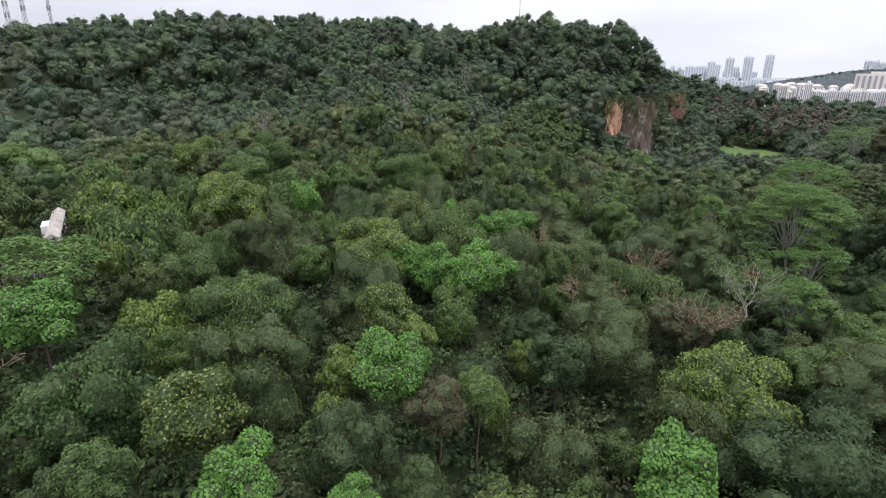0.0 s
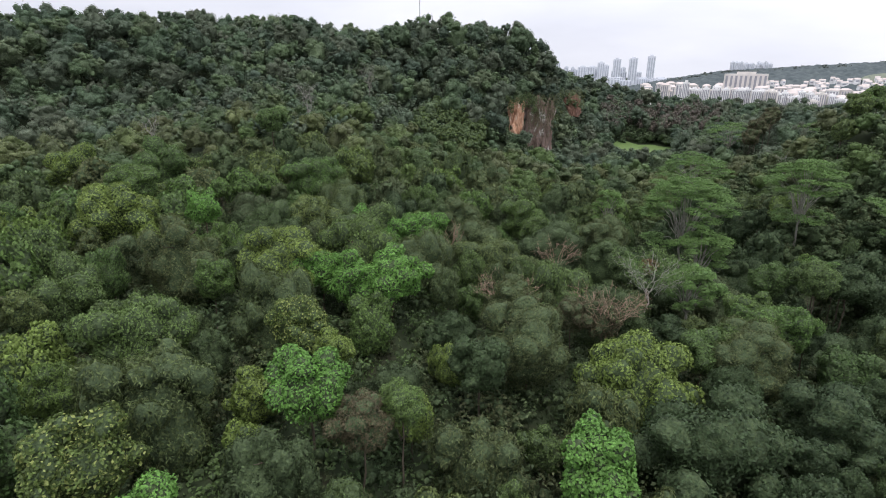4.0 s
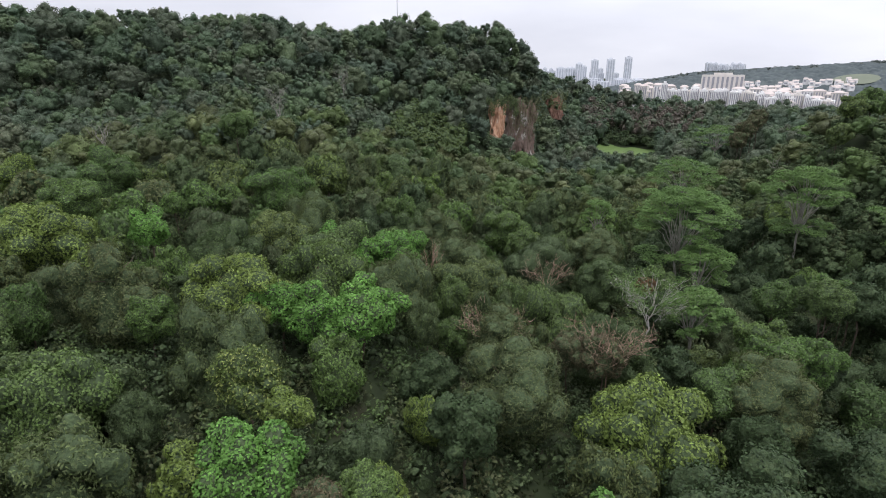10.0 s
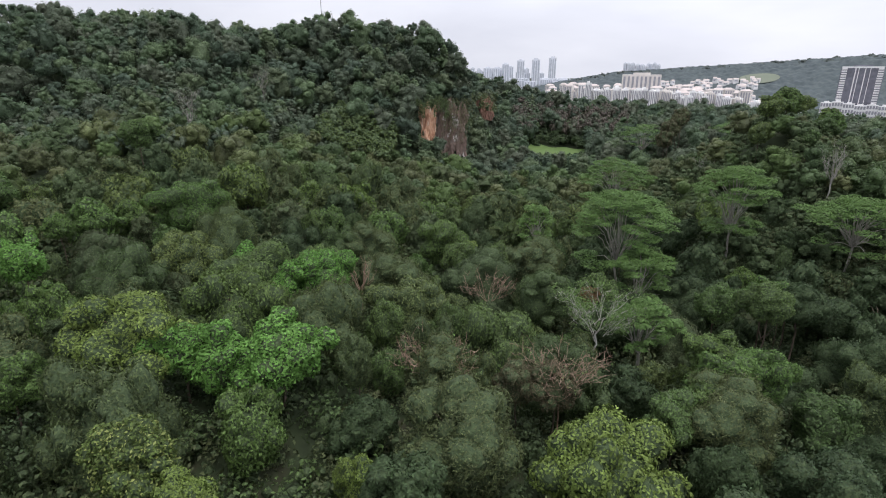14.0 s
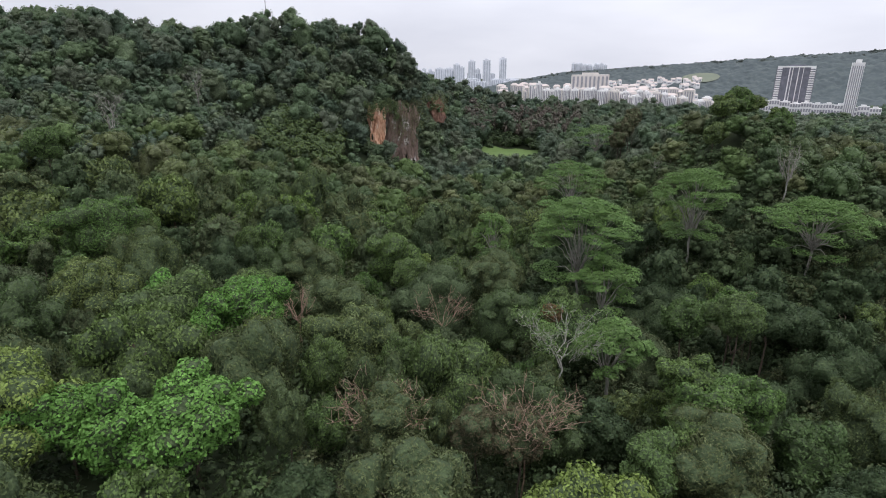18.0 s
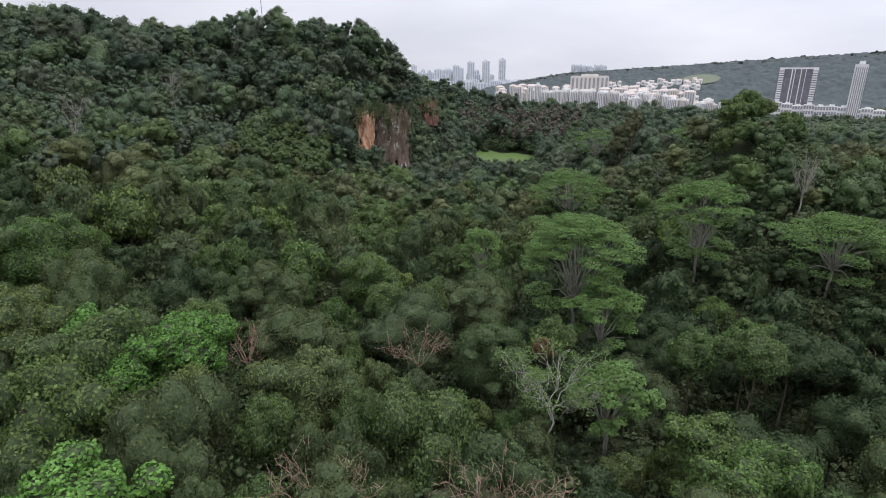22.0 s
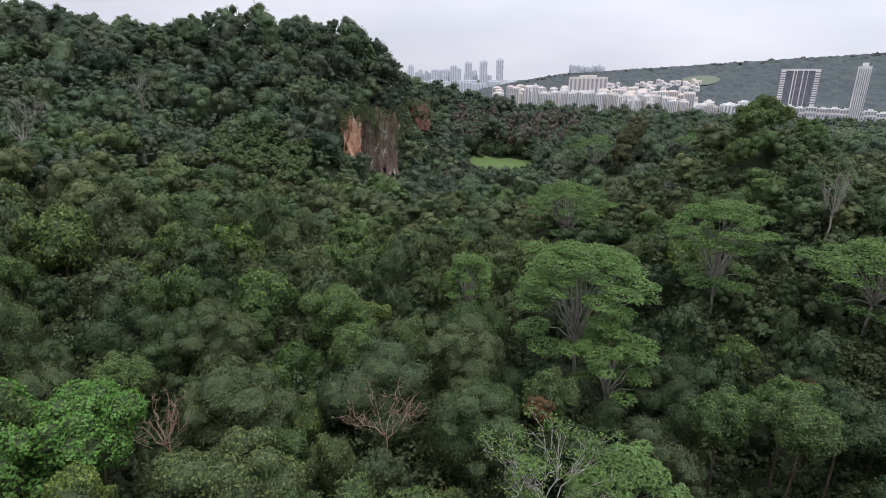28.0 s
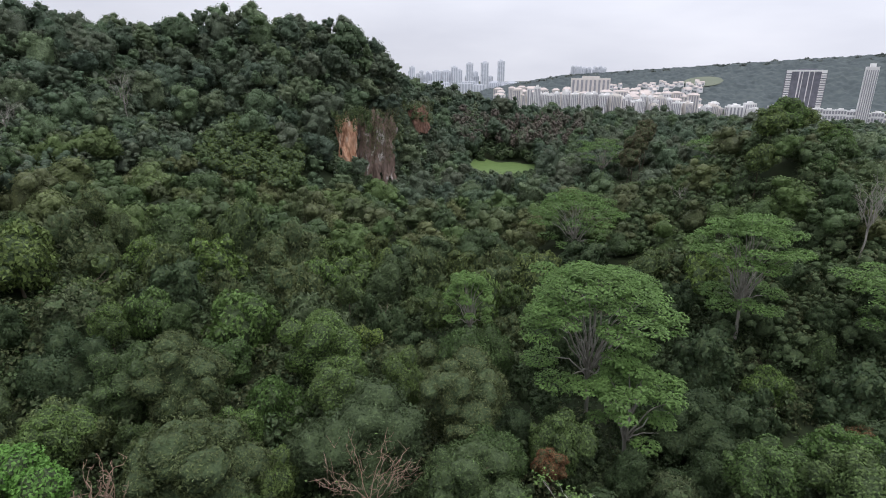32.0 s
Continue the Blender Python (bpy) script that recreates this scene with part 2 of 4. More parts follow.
# ---- shape helpers ----
def from_arrays(name, verts, faces, mat=None, smooth=False, tone=None, inner=0, normals=None):
    """A mesh from arrays of corners and of quads or triangles."""
    me = bpy.data.meshes.new(name)
    k = faces.shape[1]
    me.vertices.add(len(verts))
    me.vertices.foreach_set("co", np.ascontiguousarray(verts, dtype=np.float32).ravel())
    me.loops.add(faces.size)
    me.loops.foreach_set("vertex_index", faces.astype(np.int32).ravel())
    me.polygons.add(len(faces))
    me.polygons.foreach_set("loop_start", np.arange(0, faces.size, k, dtype=np.int32))
    me.polygons.foreach_set("loop_total", np.full(len(faces), k, dtype=np.int32))
    if smooth:
        me.polygons.foreach_set("use_smooth", np.ones(len(faces), dtype=bool))
    if tone is not None:
        me.attributes.new("tone", "FLOAT", "POINT").data.foreach_set("value", np.ascontiguousarray(tone, dtype=np.float32))
    if normals is not None:
        # leaves are shaded with the billows of the crown that they make up
        me.attributes.new("custom_normal", "FLOAT_VECTOR", "POINT").data.foreach_set("vector", np.ascontiguousarray(normals, dtype=np.float32).ravel())
    if mat:
        me.materials.append(mat)
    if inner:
        # the last faces are a crown's inner mass, its shade painted as dark green
        me.materials.append(M_CORE_SHADE)
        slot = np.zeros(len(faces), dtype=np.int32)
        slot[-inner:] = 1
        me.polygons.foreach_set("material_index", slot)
    me.update()
    return me


def child(name, me, parent, label=""):
    ob = new(name, me)
    ob.parent = parent
    return tagged(ob, label)


def part(name, bm, mat, parent=None, label=""):
    me = bpy.data.meshes.new(name)
    bm.to_mesh(me)
    bm.free()
    me.materials.append(mat)
    ob = new(name, me)
    if parent:
        ob.parent = parent
    return tagged(ob, label)


def box(bm, x0, y0, z0, x1, y1, z1):
    v = [bm.verts.new(p) for p in ((x0, y0, z0), (x1, y0, z0), (x1, y1, z0), (x0, y1, z0), (x0, y0, z1), (x1, y0, z1), (x1, y1, z1), (x0, y1, z1))]
    for f in ((3, 2, 1, 0), (4, 5, 6, 7), (0, 1, 5, 4), (1, 2, 6, 5), (2, 3, 7, 6), (3, 0, 4, 7)):
        bm.faces.new([v[i] for i in f])


def unit(v):
    return v / np.maximum(np.linalg.norm(v, axis=-1, keepdims=True), 1e-9)


# ---- the lie of the land ----
CANOPY_BASE = 18.0
HILLS = [
    # x, y, half-widths, height of the tree tops over the valley
    (-83, 343, 49, 26, 38.6), (-194, 366, 110, 91, 55.8), (-343, 215, 130, 173, 60.1), (-110, 190, 73, 65,
    21.3), (-121, 44, 122, 97, 20.4), (90, 214, 15, 28, 20.0), (-46, 426, 126, 34, 41.0), (137, 211, 67, 82, 19.0), (-31, 351, 28, 20, 35.2), (45, 128, 18, 26, -8.0), (-158, 282, 78, 53, 30.9), (-30, 90, 28, 20, 4.5), (144, 366, 90, 118, 22.7), (-66, 382, 61, 22, 36.3), (-59, 312, 26, 30, 24.7), (-251, 243, 58, 48,
    18.1),
]
TREE = 12.5


def canopy(x, y):
    z = 0 * x + CANOPY_BASE
    for cx, cy, sx, sy, a in HILLS:
        z = z + a * np.exp(-((x - cx) / sx) ** 2 - ((y - cy) / sy) ** 2)
    return z


MEADOW = (35.5, 356.0, 19.5, 24.0)


def in_meadow(x, y, grow=1.0):
    return ((x - MEADOW[0]) / MEADOW[2] / grow) ** 2 + ((y - MEADOW[1]) / MEADOW[3] / grow) ** 2 < 1


def ground(x, y):
    z = canopy(x, y) - TREE
    # the plain of the town lies lower
    far = np.clip((y - 470) / 250, 0, 1) + np.clip((np.abs(x) - 420) / 250, 0, 1)
    far = np.clip(far, 0, 1)
    far = far * far * (3 - 2 * far)
    m = np.exp(-(((x - MEADOW[0]) / 27) ** 2 + ((y - MEADOW[1]) / 34) ** 2) ** 2)
    z = z * (1 - m) + m * 12.0
    return z * (1 - far) - 10.0 * far


u = np.linspace(-1, 1, 301)
gx = np.sign(u) * (330 * np.abs(u) + 4200 * np.abs(u) ** 7)
gy = 200 + np.sign(u) * (330 * np.abs(u) + 4200 * np.abs(u) ** 7)
GX, GY = np.meshgrid(gx, gy)
GZ = ground(GX, GY)
nx = len(gx)
idx = np.arange(nx * nx).reshape(nx, nx)
quads = np.stack([idx[:-1, :-1], idx[:-1, 1:], idx[1:, 1:], idx[1:, :-1]], -1).reshape(-1, 4)
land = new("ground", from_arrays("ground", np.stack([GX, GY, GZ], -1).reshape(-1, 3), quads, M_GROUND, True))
tagged(land, "dark forest floor of leaf litter under the trees", "ground", kind="structure")


# ---- trees: crowns of single leaves ----
def billows(rng, wave, fine=0.45):
    """A field of clumps about 6 / wave metres apart, with tufts of a third that size on them: swelling and slope at any point."""
    ks = [unit(rng.normal(size=3)) * wave * (0.55 + 0.16 * i) for i in range(7)] + [unit(rng.normal(size=3)) * wave * (2.3 + 0.3 * i) for i in range(6)]
    high = [1 / (1 + 0.25 * i) for i in range(7)] + [fine * 0.5] * 6
    turn = rng.random(len(ks)) * 6.28

    def field(p):
        swell, slope = np.zeros((len(p), 1)), np.zeros(p.shape)
        for k, h, a in zip(ks, high, turn):
            at = p @ k + a
            swell += np.sin(at)[:, None] * h
            slope += np.cos(at)[:, None] * k * h
        return swell, slope
    return field


def lobe_points(rng, lobes, n, low=-0.35, depth=0.34, clump=0.0, field=None):
    """n points with outward directions on the open surface of overlapping lobes, billowing in clumps of leaves."""
    lobes = np.asarray(lobes, float)
    w = (lobes[:, 3] * lobes[:, 4]) + lobes[:, 5] * (lobes[:, 3] + lobes[:, 4])
    pick = rng.choice(len(lobes), int(n * 9.0) + 20, p=w / w.sum())
    d = unit(rng.normal(size=(len(pick), 3)))
    fine = d[:, 2] > low
    d, pick = d[fine], pick[fine]
    c, r = lobes[pick, :3], lobes[pick, 3:]
    p = c + d * r * (1 + depth * (0.45 - rng.random((len(d), 1))))
    keep = np.ones(len(p), bool)
    for i, (x, y, z, a, b, e) in enumerate(lobes):
        keep &= ((((p - (x, y, z)) / (a, b, e)) ** 2).sum(1) > 0.80) | (pick == i)
    p, out = p[keep][:n], unit(d / r)[keep][:n]
    if clump:
        swell, slope = field(p)
        p = p + out * swell * clump * 0.55
        out = unit(out - 0.55 * clump * (slope - out * (slope * out).sum(1)[:, None]))
        thin = (swell[:, 0] > -1.6) | (rng.random(len(p)) < 0.4)
        p, out = p[thin], out[thin]
    return p, out


def leaves(rng, p, out, size, wild=0.7, up=0.35, droop=0.0, ratio=0.6, soft=0.52):
    """Leaf-shaped quads at the points p, facing roughly outwards: corners, faces, normals."""
    n = len(p)
    nor = unit(out + wild * rng.normal(size=(n, 3)) + (0, 0, up))
    side = unit(np.cross(nor, rng.normal(size=(n, 3)) + (0, 0, 0.01)))
    if droop:
        side = unit(side * (1 - droop) + droop * (np.array((0, 0, -1.0)) - nor * nor[:, 2:3] * -1))
    along = np.cross(nor, side)
    s = size * (0.65 + 0.7 * rng.random((n, 1)))
    a, b = side * s, along * s * ratio
    bend = nor * s * 0.18
    v = np.stack([p - a - bend, p - b * 0.9 + a * 0.1 + bend, p + a - bend, p + b * 0.9 + a * 0.1 + bend], 1)
    face = unit(out * soft + nor * (1 - soft))
    return v.reshape(-1, 3), np.arange(4 * n).reshape(n, 4), np.repeat(face, 4, 0)


def blob(lobes, shrink, clump, field, rows=7, cols=10):
    """The closed mass of foliage under the outer leaves, one billowing ball of quads for each lobe."""
    vs, fs, ns, base = [], [], [], 0
    th, ph = np.linspace(0, math.pi, rows + 1), np.linspace(0, 2 * math.pi, cols + 1)[:-1]
    T, F = np.meshgrid(th, ph, indexing="ij")
    ball = np.stack([np.sin(T) * np.cos(F), np.sin(T) * np.sin(F), np.cos(T)], -1).reshape(-1, 3)
    q = np.array([[i * cols + j, i * cols + (j + 1) % cols, (i + 1) * cols + (j + 1) % cols, (i + 1) * cols + j] for i in range(rows) for j in range(cols)])[:, ::-1]
    for x, y, z, a, b, c in lobes:
        out = unit(ball / (a, b, c))
        p = ball * (a, b, c) + (x, y, z)
        swell, slope = field(p)
        vs.append((p + out * swell * clump * 0.55 - (x, y, z)) * shrink + (x, y, z))
        ns.append(unit(out - 0.55 * clump * (slope - out * (slope * out).sum(1)[:, None])))
        fs.append(q + base)
        base += len(ball)
    return np.concatenate(vs), np.concatenate(fs), np.concatenate(ns)


def joined(*pairs):
    vs, fs, base = [], [], 0
    for v, f in pairs:
        vs.append(v)
        fs.append(f + base)
        base += len(v)
    return np.concatenate(vs), np.concatenate(fs)


def tube(points, radii, sides=6):
    """A tapered limb through the points."""
    pts = np.asarray(points, float)
    way = unit(np.gradient(pts, axis=0))
    a = unit(np.cross(way, (0.31, 0.95, 0.05)))
    b = np.cross(way, a)
    ang = np.linspace(0, 2 * math.pi, sides + 1)[:-1]
    ring = a[:, None] * np.cos(ang)[None, :, None] + b[:, None] * np.sin(ang)[None, :, None]
    v = (pts[:, None] + ring * np.asarray(radii)[:, None, None]).reshape(-1, 3)
    f = [[i * sides + j, i * sides + (j + 1) % sides, (i + 1) * sides + (j + 1) % sides, (i + 1) * sides + j] for i in range(len(pts) - 1) for j in range(sides)]
    return v, np.array(f)


def limb(rng, start, end, r0, r1, n=5, wobble=0.06, sides=5):
    start, end = np.asarray(start, float), np.asarray(end, float)
    s = np.linspace(0, 1, n)[:, None]
    p = start + (end - start) * s
    p[1:-1] += rng.normal(size=(n - 2, 3)) * np.linalg.norm(end - start) * wobble
    return tube(p, r0 + (r1 - r0) * s[:, 0], sides)


def round_lobes(rng, R, top, n=16, flat=0.85, low=-0.5, small=0.22, large=0.44):
    """Lobes of several sizes spread over a dome of radius R whose highest point is at top."""
    out = [(0, 0, -R * 0.1, R * 0.76, R * 0.76, R * 0.80 * flat)]
    heads = rng.normal(size=(3, 3)) * R * (0.15, 0.15, 0.10)
    for i in range(n):
        h = low + (1 - low) * (i + 0.3 + 0.4 * rng.random()) / n
        a = i * 2.399 + rng.normal() * 0.9
        q = math.sqrt(max(0, 1 - h * h))
        hx, hy, hz = heads[i % 3]
        k = R * (small + (large - small) * rng.random())
        d = R * (1.06 - 0.9 * k / R) * (0.74 + 0.34 * rng.random())
        out.append((q * math.cos(a) * d + hx, q * math.sin(a) * d + hy, h * d * flat + hz, k * (0.85 + 0.3 * rng.random()), k * (0.85 + 0.3 * rng.random()), k * (0.65 + 0.45 * rng.random())))
    z = max(l[2] + l[5] for l in out)
    return [(x, y, c - z + top, a, b, e) for x, y, c, a, b, e in out]


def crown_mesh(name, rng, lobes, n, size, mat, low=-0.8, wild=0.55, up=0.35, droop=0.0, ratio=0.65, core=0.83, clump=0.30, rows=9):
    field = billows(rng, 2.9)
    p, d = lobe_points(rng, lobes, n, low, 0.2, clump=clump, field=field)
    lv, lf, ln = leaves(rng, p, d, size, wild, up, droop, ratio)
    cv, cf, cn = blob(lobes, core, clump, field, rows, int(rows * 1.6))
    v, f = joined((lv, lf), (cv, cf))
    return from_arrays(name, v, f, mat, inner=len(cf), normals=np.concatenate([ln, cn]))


def trunk_mesh(name, rng, height, r, spread, mat, limbs=4):
    pairs = [limb(rng, (0, 0, -0.5), (rng.normal() * 0.3, rng.normal() * 0.3, height), r, r * 0.45, 6, 0.015, 7)]
    for i in range(limbs):
        a = 6.283 * i / limbs + rng.random()
        s = height * (0.55 + 0.4 * rng.random())
        pairs.append(limb(rng, (0, 0, s), (spread * math.cos(a), spread * math.sin(a), min(height + 2, s + spread * (0.6 + 0.5 * rng.random()))), r * 0.45, r * 0.12))
    v, f = joined(*pairs)
    return from_arrays(name, v, f, mat, True)


rng = np.random.default_rng(11)


def family(count, n, size, mat, lobes=13, flat=0.85, low_cut=-0.45, **k):
    """Alike crowns with their trunks: a list of (crown mesh, trunk mesh), the crown 8.8 m wide and hung from its top."""
    out = []
    for i in range(count):
        shape = round_lobes(rng, 4.4, 0.0, lobes + i % 4, flat * (0.88 + 0.3 * rng.random()), low_cut)
        sx, sy = 0.82 + 0.36 * rng.random(), 0.82 + 0.36 * rng.random()
        shape = [(x * sx, y * sy, z, a * sx, b * sy, c) for x, y, z, a, b, c in shape]
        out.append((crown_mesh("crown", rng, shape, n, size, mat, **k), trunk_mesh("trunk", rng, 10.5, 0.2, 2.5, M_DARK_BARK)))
    return out


# the nearest trees carry finer leaves
BROAD = family(8, 6200, 0.185, M_LEAF, 14, wild=0.5)
FINE = family(7, 6800, 0.18, M_FINE, 18, 1.1, wild=0.6, droop=0.45, ratio=0.42, clump=0.34)
CREEPER = family(4, 6400, 0.175, M_LIME, 12, low_cut=-0.7, wild=0.5, up=0.4, droop=0.2, ratio=0.8)
BROAD_BIG = family(5, 10500, 0.13, M_LEAF, 17, clump=0.24, wild=0.5)
FINE_BIG = family(5, 11000, 0.13, M_FINE, 21, 1.1, wild=0.6, droop=0.45, ratio=0.42, clump=0.28)
BROAD_OFF = family(6, 2600, 0.26, M_LEAF, 12, rows=8, core=0.83)
FINE_OFF = family(6, 2900, 0.25, M_FINE, 14, 1.1, wild=0.6, droop=0.4, ratio=0.6, clump=0.34, rows=8, core=0.83)

HEROES = []  # x, y, radius kept free


def put_tree(kind, name, x, y, top, width, label, group="", turn=0.0, tall=1.0):
    """Set a tree of a family so that its top is at that height and its crown that wide."""
    crown, trunk = kind
    base_z = float(ground(np.float64(x), np.float64(y)))
    s, H = width / 8.8, max(3.0, top - base_z)
    base = new(name)
    base.matrix_world = Matrix.Translation((x, y, base_z)) @ Matrix.Rotation(turn, 4, "Z")
    stem = child("trunk", trunk, base)
    stem.matrix_local = Matrix.Diagonal((s, s, max(0.2, (H - 0.3 * width) / 10.5), 1))
    head = child("crown", crown, base)
    head.matrix_local = Matrix.Translation((0, 0, H)) @ Matrix.Diagonal((s, s, s * tall, 1))
    return tagged(base, label, "tree", group)


def recolored(kind, mat):
    crown = kind[0].copy()
    crown.materials[0] = mat
    return crown, kind[1]


# ---- the trees that stand out ----
YELLOW = [recolored(BROAD[i], M_YELLOW) for i in (0, 1, 4)]
BLOOM = [recolored(BROAD[i], M_BLOOM) for i in (2, 6)]
OLIVE = [recolored(FINE[i], M_OLIVE) for i in (0, 2, 3)]
DRY = [recolored(FINE[i], M_DRY) for i in (1, 4)]
LIGHT = [recolored(BROAD[i], M_LIGHT) for i in (2, 3, 5)]
DEEP = [recolored(BROAD[i], M_DEEP) for i in (1, 6)]
RED = [recolored(BROAD[2], M_RED)]
LIGHT_OFF = [recolored(BROAD_OFF[i], M_LIGHT) for i in (0, 2, 4)]
DEEP_OFF = [recolored(BROAD_OFF[i], M_DEEP) for i in (1, 3)]
OLIVE_OFF = [recolored(FINE_OFF[i], M_OLIVE) for i in (0, 3)]
YELLOW_OFF = [recolored(BROAD_OFF[5], M_YELLOW)]
LIGHT_BIG = [recolored(BROAD_BIG[i], M_LIGHT) for i in (0, 1, 3)]
DEEP_BIG = [recolored(BROAD_BIG[i], M_DEEP) for i in (1, 2)]
OLIVE_BIG = [recolored(FINE_BIG[i], M_OLIVE) for i in (0, 2)]
YELLOW_BIG = [recolored(BROAD_BIG[i], M_YELLOW) for i in (0, 2)]
SPECIAL = [
    (CREEPER, CREEPER, "bright green tree wrapped in leafy creepers", [
        (4, 51, 25.5, 10.4), (-27.5, 48, 31, 8.0), (-28.5, 79, 32.5, 10.0), (-35, 78, 32, 9.0), (-41, 79, 32, 8.5), (-30, 26, 31, 7.0), (-66, 33, 37, 9.5),
        (-21, 29, 29, 4.5), (-76, 96, 36, 8.5), (-31, 108, 31, 8.0), (-35, 113, 30, 9.0), (-38, 105, 30, 9.0), (-46, 110, 31, 12.0)]),
    (YELLOW, YELLOW_BIG, "yellow-green broadleaf tree with domed crown", [
        (-48, 79, 35, 12.5), (-131, 119, 41, 13.0), (-89, 87, 39, 15.0), (-29, 57, 29, 5.5)]),
    (BLOOM, BLOOM, "yellow-green tree dotted with pale blossoms", [(-35, 60, 32, 8.0), (-39, 31, 33, 9.5)]),
    (OLIVE, OLIVE_BIG, "olive-brown tree with fine drooping leaves", [
        (-6, 72, 29.5, 12.5), (-64, 74, 37, 15.0), (-23, 121, 27, 13.0), (-10, 83, 28, 7.0), (27, 84, 24, 12.0)]),
    (DRY, DRY, "dry half-bare tree with brown leaves", [(-20, 45, 29, 6.0), (5, 84, 25.5, 7.0), (0, 85, 25, 6.0)]),
    (LIGHT, LIGHT_BIG, "light green broadleaf tree with lobed crown", [
        (-39, 21, 32, 6.0), (-17, 48, 29, 5.5), (-101, 105, 39, 11.0), (-114, 127, 42, 17.0), (-105, 174, 47, 10.0), (-72, 137, 37, 14.0), (-43, 108, 33, 15.0),
        (-15, 151, 26, 12.5), (-37, 121, 28, 7.0), (-9, 134, 25, 7.5), (48, 120, 23, 9.0), (51, 127, 22, 9.0), (28, 91, 24, 9.0), (35, 93, 23.5, 9.0), (31, 98, 23.5, 9.0), (20, 83, 22.5, 8.0), (26, 86, 22.5, 8.0), (41.5, 126, 20.5, 8.5)]),
    (DEEP, DEEP_BIG, "dark green tree with dense glossy crown", [(17, 61, 24.5, 15.0), (-11, 62, 28, 9.0), (43, 144, 15, 13.0), (36, 76, 20, 13.0), (55, 122, 22.5, 9.5), (58, 131, 20, 8.0), (64, 126, 18, 9.0)]),
    (FINE, FINE_BIG, "grey-green tree with fine drooping leaves", [(-5, 129, 25.5, 15.0), (6, 137, 25, 12.0), (-30, 137, 28, 13.0), (-37, 136, 28, 12.0), (6, 121, 25, 11.0)]),
    (BROAD_OFF, BROAD_OFF, "tall dark rainforest tree on the hillock", [
        (87, 213, 53, 9.0), (95, 220, 55, 10.0), (103, 230, 52, 9.0), (81, 205, 45, 8.0), (113, 224, 48, 9.5), (93, 201, 43, 8.0), (121, 240, 47, 9.0), (104, 212, 46, 8.0)]),
    (DRY, DRY, "reddish brown tree among green ones", [(77, 281, 39, 9.0), (73, 273, 35, 8.0), (82, 287, 41, 8.0), (88, 300, 43, 8.0)]),
    (RED, RED, "small tree with rusty red young leaves", [(56, 130, 19.5, 4.5), (17, 127, 18.5, 4.2)]),
]
k = 0
for usual, big, label, places in SPECIAL:
    for x, y, top, width in places:
        kinds = big if width > 10.5 else usual
        put_tree(kinds[k % len(kinds)], "broadleaf_tree", x, y, top, width, label, "", k * 1.3)
        HEROES.append((x, y, width * 0.40))
        k += 1


# ---- umbrella trees with flat tiers of feathery leaves ----
def umbrella_tree(x, y, top, width, seed, label, tiers=34, n=6500, deep=0.45):
    r = np.random.default_rng(seed)
    base_z = float(ground(np.float64(x), np.float64(y)))
    H = top - base_z
    R = width / 2
    pads, limbs = [], []
    fork = H * 0.40
    limbs.append(limb(r, (0, 0, -0.5), (0.4, 0.2, fork), 0.36, 0.26, 6, 0.01, 8))
    steps = ((1.0, 0.20, 0.14), (0.95, 0.52, 0.2), (0.88, 0.80, 0.22), (0.80, 0.95, 0.18), (0.71, 0.82, 0.13), (1 - deep, 0.70, 0.13))
    level = np.concatenate([np.full(max(2, int(1.6 * tiers * s[2])), i) for i, s in enumerate(steps)])
    for i, n_level in enumerate(level):
        h, out, _ = steps[n_level]
        a = i * 2.399 + r.random() * 0.9
        rad = R * out * (0.62 + 0.42 * r.random())
        z = H * (h - 0.03 + 0.05 * r.random())
        k = R * (0.135 + 0.105 * r.random())
        px, py = rad * math.cos(a), rad * math.sin(a)
        pads.append((px, py, z - 0.4 + 0.5 * r.normal(), k * (0.8 + 0.5 * r.random()), k * (0.7 + 0.4 * r.random()), 0.6 + 0.5 * r.random()))
        if i % 2 == 0:
            mid = (px * 0.45, py * 0.45, fork + max(0.5, z - fork) * 0.62)
            limbs.append(limb(r, (0.3, 0.1, fork * (0.85 + 0.15 * r.random())), mid, 0.15, 0.09, 5, 0.03, 6))
            limbs.append(limb(r, mid, (px * 0.95, py * 0.95, z - 0.7), 0.09, 0.04, 4, 0.04, 5))
    p, d = lobe_points(r, pads, n, -0.1, 0.5)
    v, f, g = leaves(r, p, unit(d * (1, 1, 2.0)), 0.30, 0.3, 1.2, 0.0, 0.5, 0.5)
    base = new("umbrella_tree")
    base.matrix_world = Matrix.Translation((x, y, base_z)) @ Matrix.Rotation(seed * 0.7, 4, "Z")
    lv, lf = joined(*limbs)
    child("trunk", from_arrays("trunk", lv, lf, M_BARK, True), base, "pale grey forked trunk")
    child("crown", from_arrays("crown", v, f, M_FEATHER, normals=g), base)
    HEROES.append((x, y, R * 0.70))
    return tagged(base, label, "tree", "umbrella trees in the valley")


umbrella_tree(27, 148, 33, 25, 3, "large umbrella tree with flat tiers of feathery leaves", 40, 15000, 0.6)
umbrella_tree(30, 138, 23, 14, 31, "lower umbrella tree under a larger one", 24, 5000, 0.5)
umbrella_tree(60, 167, 36.5, 21, 5, "tall umbrella tree with flat feathery tiers and bare trunk", 40, 10500, 0.55)
umbrella_tree(40, 215, 30, 25, 8, "umbrella tree with a wide tiered feathery crown", 36, 7500, 0.55)
umbrella_tree(84, 156, 31, 24, 9, "umbrella tree with drooping feathery tiers", 40, 9500, 0.6)
umbrella_tree(70, 295, 35, 24, 12, "distant umbrella tree with flat crown", 30, 3500)
